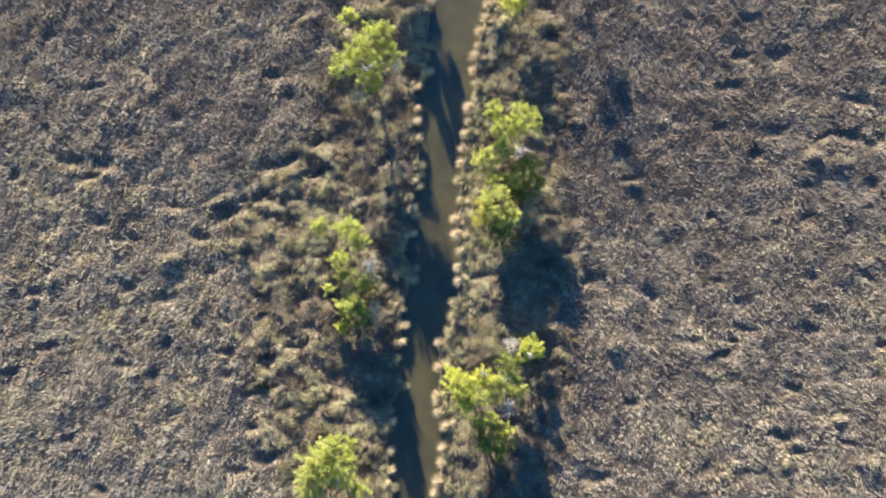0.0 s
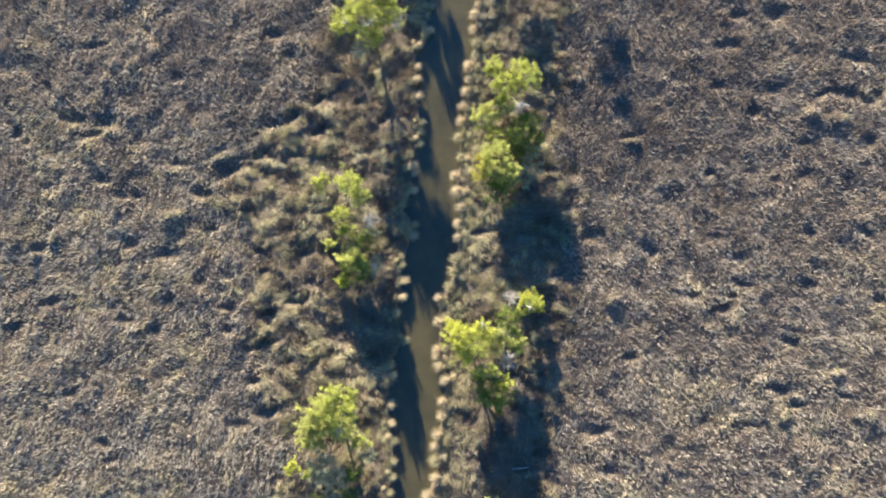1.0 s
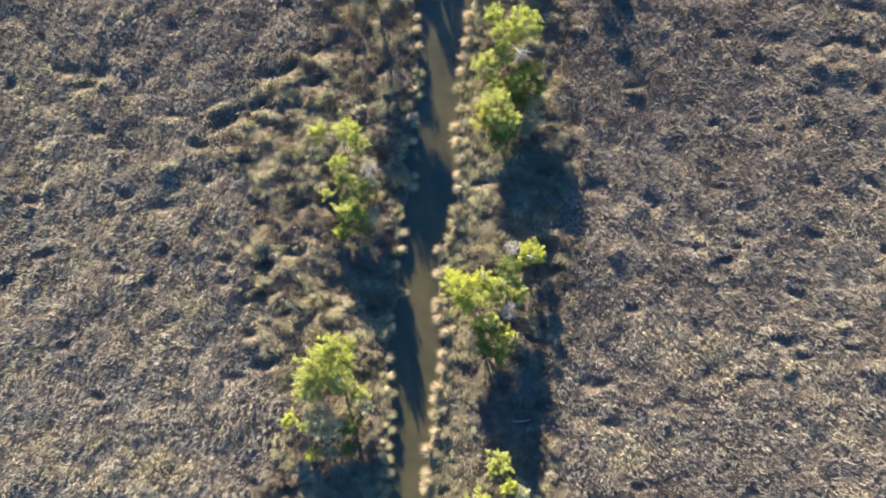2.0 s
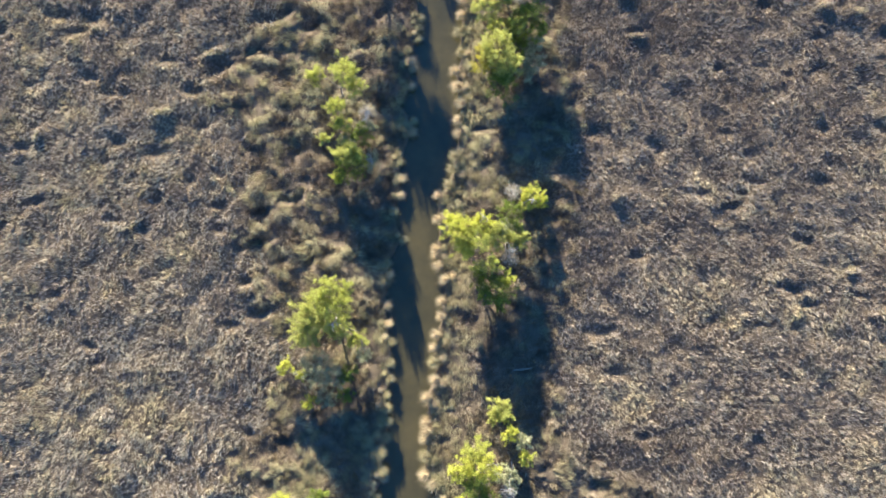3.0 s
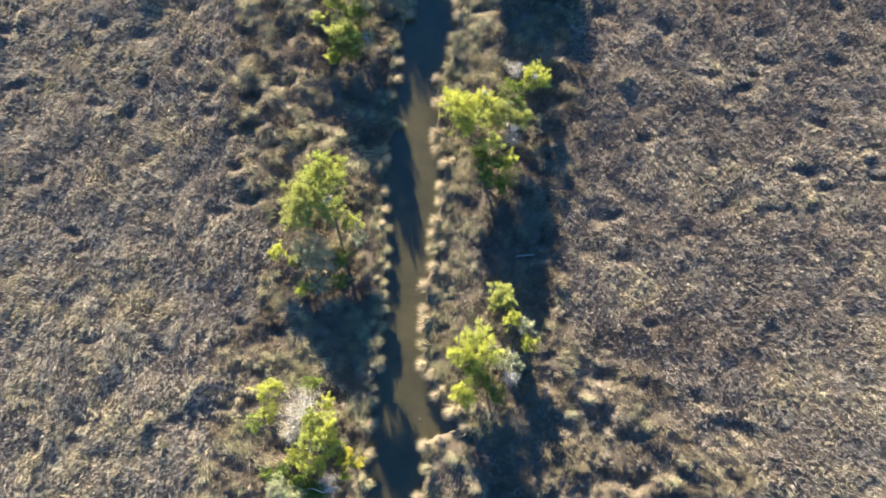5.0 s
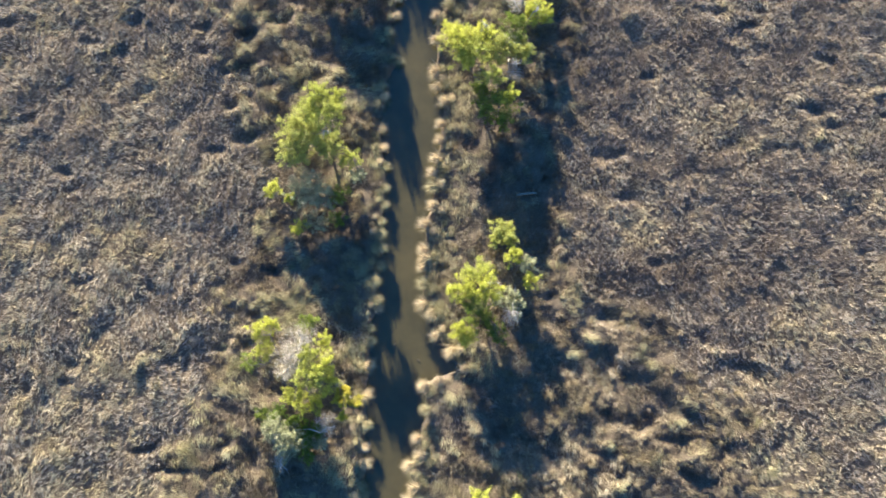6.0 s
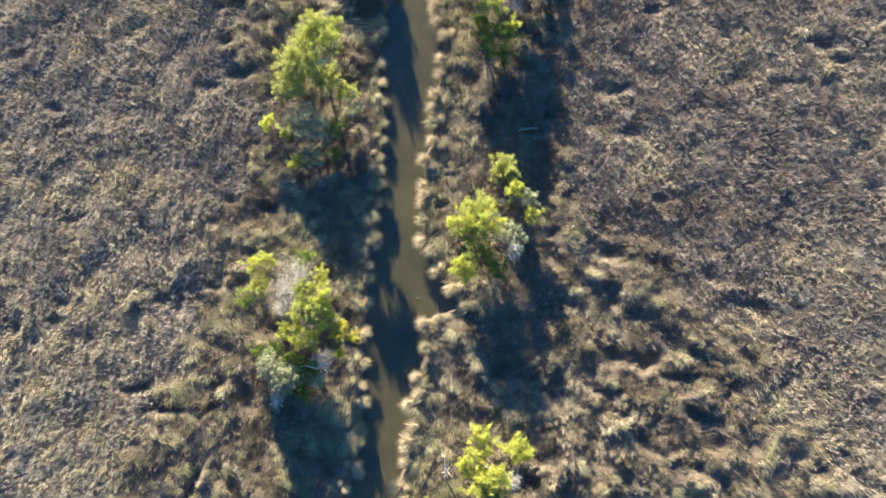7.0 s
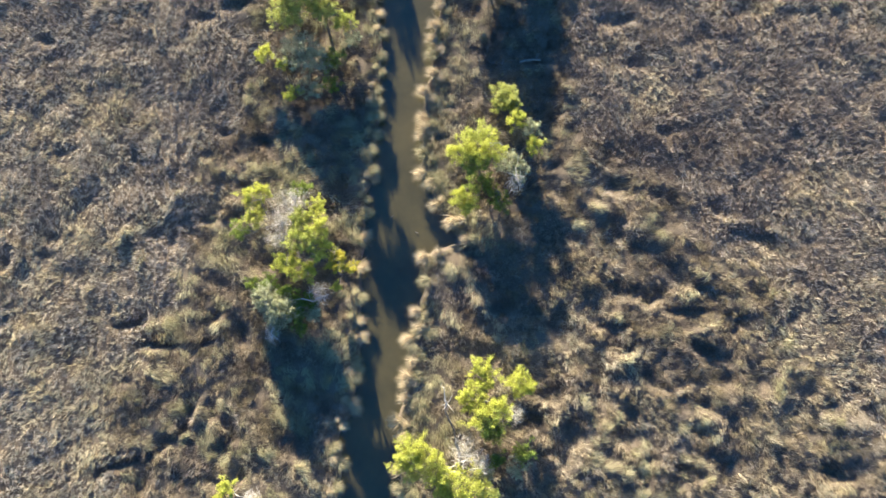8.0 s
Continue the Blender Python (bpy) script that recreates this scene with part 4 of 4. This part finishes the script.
shrub("tree", "bright yellow-green tree with bleached twiggy crown", "tree", 120,
    [(-15.10, -30.05, 1.40, 0.97, "Y"), (-14.28, -29.69, 1.40, 0.72, "Y"), (-14.78, -31.36, 1.30, 1.06, "Y"), (-15.95, -32.51, 1.38, 0.83, "G"), (-11.44, -29.34, 0.90, 0.92, "G"), (-9.87, -30.80, 2.01, 0.73, "Y"), (-11.78, -30.98, 2.21, 1.29, "W"), (-12.78, -32.04, 1.91, 0.95, "W"), (-10.97, -31.95, 2.77, 1.05, "L"), (-9.77, -32.62, 2.69, 1.14, "Y"), (-10.63, -33.64, 2.92, 1.2, "L"), (-9.37, -34.06, 2.44, 0.95, "Y"), (-12.10, -35.27, 1.70, 1.14, "Y"), (-10.88, -35.70, 1.50, 0.95, "Y"), (-12.91, -33.34, 1.77, 0.78, "W")], [(-11.38, -30.60, 2.90, 0.70)])
shrub("shrub", "small golden yellow-green sapling", "shrub", 121,
    [(-8.22, -35.24, 2.30, 0.76, "A"), (-7.53, -35.51, 2.06, 0.53, "A"), (-8.32, -34.61, 2.27, 0.48, "A"), (-8.79, -35.33, 2.18, 0.43, "A"), (-8.69, -36.86, 0.78, 0.44, "Y")])
shrub("shrub", "grey silvery half-bare shrub", "shrub", 122,
    [(-13.83, -38.09, 1.13, 1.36, "S"), (-13.92, -37.48, 1.76, 0.91, "S"), (-12.94, -38.49, 1.74, 0.96, "S"), (-12.52, -38.48, 1.09, 1.17, "S"), (-13.01, -39.53, 0.81, 1.07, "S"), (-11.62, -38.67, 0.84, 0.98, "D"), (-12.43, -37.48, 0.74, 0.98, "D"), (-10.43, -38.69, 0.66, 0.88, "S"), (-10.95, -37.90, 0.79, 0.78, "D"), (-10.00, -37.47, 0.74, 0.88, "W"), (-13.50, -40.34, 0.53, 0.57, "W"), (-11.27, -39.97, 0.67, 0.49, "G"), (-15.01, -36.60, 1.02, 0.69, "G"), (-13.92, -36.81, 0.96, 0.88, "D")], [(-9.63, -37.54, 1.40, 0.70), (-13.38, -40.33, 1.20, 0.70), (-13.87, -37.82, 1.70, 0.50)])
shrub("tree", "yellow-green tree with open rounded crowns", "tree", 123,
    [(2.11, -42.80, 1.85, 0.92, "Y"), (2.72, -43.45, 1.78, 0.83, "Y"), (1.61, -44.33, 1.81, 1.10, "Y"), (3.29, -45.67, 2.16, 1.27, "Y"), (2.28, -46.28, 2.06, 1.27, "Y"), (4.66, -46.20, 1.32, 0.62, "W"), (1.20, -45.23, 1.68, 0.82, "Y"), (2.93, -47.40, 1.33, 1.01, "G")])
shrub("shrub", "rounded olive-green bush beside a yellow-green tree", "shrub", 124,
    [(4.79, -43.92, 1.19, 1.16, "Y"), (5.66, -44.20, 1.13, 0.65, "Y")])
shrub("tree", "broad yellow-green tree over dry grass at the creek", "tree", 125,
    [(-2.81, -48.33, 2.67, 1.25, "Y"), (-1.73, -49.09, 2.69, 1.15, "Y"), (-1.14, -50.01, 2.51, 1.07, "Y"), (-3.46, -49.17, 2.36, 0.89, "Y"), (-2.55, -49.72, 2.14, 0.99, "O"), (-0.55, -50.77, 2.11, 1.07, "Y"), (0.93, -51.07, 1.99, 1.53, "Y"), (2.54, -51.36, 1.73, 0.99, "O"), (0.87, -48.59, 1.41, 0.98, "W"), (1.94, -49.55, 1.15, 0.82, "W"), (2.43, -50.53, 1.05, 0.92, "S"), (0.05, -52.20, 1.84, 1.35, "L")], [(1.06, -49.22, 2.00, 0.80), (2.06, -49.80, 2.00, 0.50)])
shrub("shrub", "green and silver leafy shrub", "shrub", 126,
    [(5.20, -48.87, 0.95, 0.92, "G"), (4.80, -49.80, 0.75, 0.92, "S"), (3.34, -49.46, 1.00, 0.74, "D")])
shrub("shrub", "yellow-green shrub in the matted marsh grass", "shrub", 127,
    [(-16.20, -51.41, 1.01, 0.69, "Y"), (-16.78, -52.18, 0.83, 0.65, "Y"), (-14.60, -52.19, 0.75, 0.50, "W")])
shrub("tree", "tall yellow-green tree on the west bank upstream", "tree", 190, [(-6.2, 42.0, 3.6, 1.6, "Y"), (-5.2, 43.2, 3.0, 1.4, "Y"), (-7.4, 41.2, 2.6, 1.3, "O"), (-6.0, 40.6, 2.0, 1.2, "G")])
shrub("tree", "half-bare twiggy tree on the east bank upstream", "tree", 191, [(12.2, 35.6, 3.5, 1.1, "W"), (11.2, 36.4, 2.9, 1.0, "W"), (13.1, 36.8, 2.6, 1.0, "O")])


# ---- dead wood ----
def dead_snag():
    """A bleached leaning dead trunk with a whorl of broken branches at its top."""
    rng = np.random.default_rng(301)
    base, top, tip = Vector((0.5, -48.6, -0.25)), Vector((-0.34, -45.2, 2.2)), Vector((-0.62, -43.7, 2.9))
    thing = tagged(new("dead_tree"), "bleached leaning dead tree with broken white branches", "dead tree")
    thing.location = base
    bm = bmesh.new()
    tube(bm, [p - base for p in bent(base - Vector((0, 0, 0.2)), top, rng, 0.03, 6)], 0.085, 0.05, 7)
    part("trunk", bm, BARK, thing, "weathered grey trunk")
    bm = bmesh.new()
    tube(bm, [p - base for p in bent(top, tip, rng, 0.14, 6)], 0.05, 0.015, 5)
    part("branch", bm, DEADWOOD, thing, "long crooked white branch")
    for k in range(9):
        a = 2 * math.pi * k / 9 + rng.normal(0, 0.5)
        bm = bmesh.new()
        end = top + Vector((math.cos(a), math.sin(a), rng.uniform(-0.1, 0.5))) * rng.uniform(0.25, 0.95)
        tube(bm, [p - base for p in bent(top, end, rng, 0.12, 4)], 0.036, 0.012, 5)
        part("branch", bm, DEADWOOD, thing)


def water_snag(x, y, turn, seed):
    """A forked stick standing out of the water."""
    rng = np.random.default_rng(seed)
    base = Vector((x, y, WATER_Z))
    thing = tagged(new("driftwood"), "small forked driftwood stick standing out of the creek water", "driftwood")
    thing.location = base
    c, s = math.cos(turn), math.sin(turn)
    for k, (reach, up) in enumerate(((0.17, 0.04), (-0.08, 0.07))):
        bm = bmesh.new()
        tube(bm, bent((-0.08 * c, -0.08 * s, -0.08), (reach * c, reach * s, up), rng, 0.08, 5), 0.030, 0.014, 6)
        part("stick" if k == 0 else "fork", bm, BARK, thing)


def fallen_log():
    rng = np.random.default_rng(305)
    z = ground_at(6.3, -18.75)
    base = Vector((6.3, -18.75, z))
    thing = tagged(new("fallen_log"), "grey weathered fallen log lying in shaded matted grass", "log")
    thing.location = base
    bm = bmesh.new()
    tube(bm, bent((-0.8, -0.1, 0.12), (0.85, 0.10, 0.15), rng, 0.03, 7), 0.12, 0.08, 9)
    part("stem", bm, BARK, thing)
    bm = bmesh.new()
    tube(bm, bent((0.4, 0.05, 0.18), (0.75, 0.6, 0.32), rng, 0.08, 4), 0.05, 0.02, 6)
    part("broken_limb", bm, BARK, thing)


dead_snag()
water_snag(-4.71, -31.27, 0.7, 302)
water_snag(-2.74, -32.5, -0.4, 303)
fallen_log()
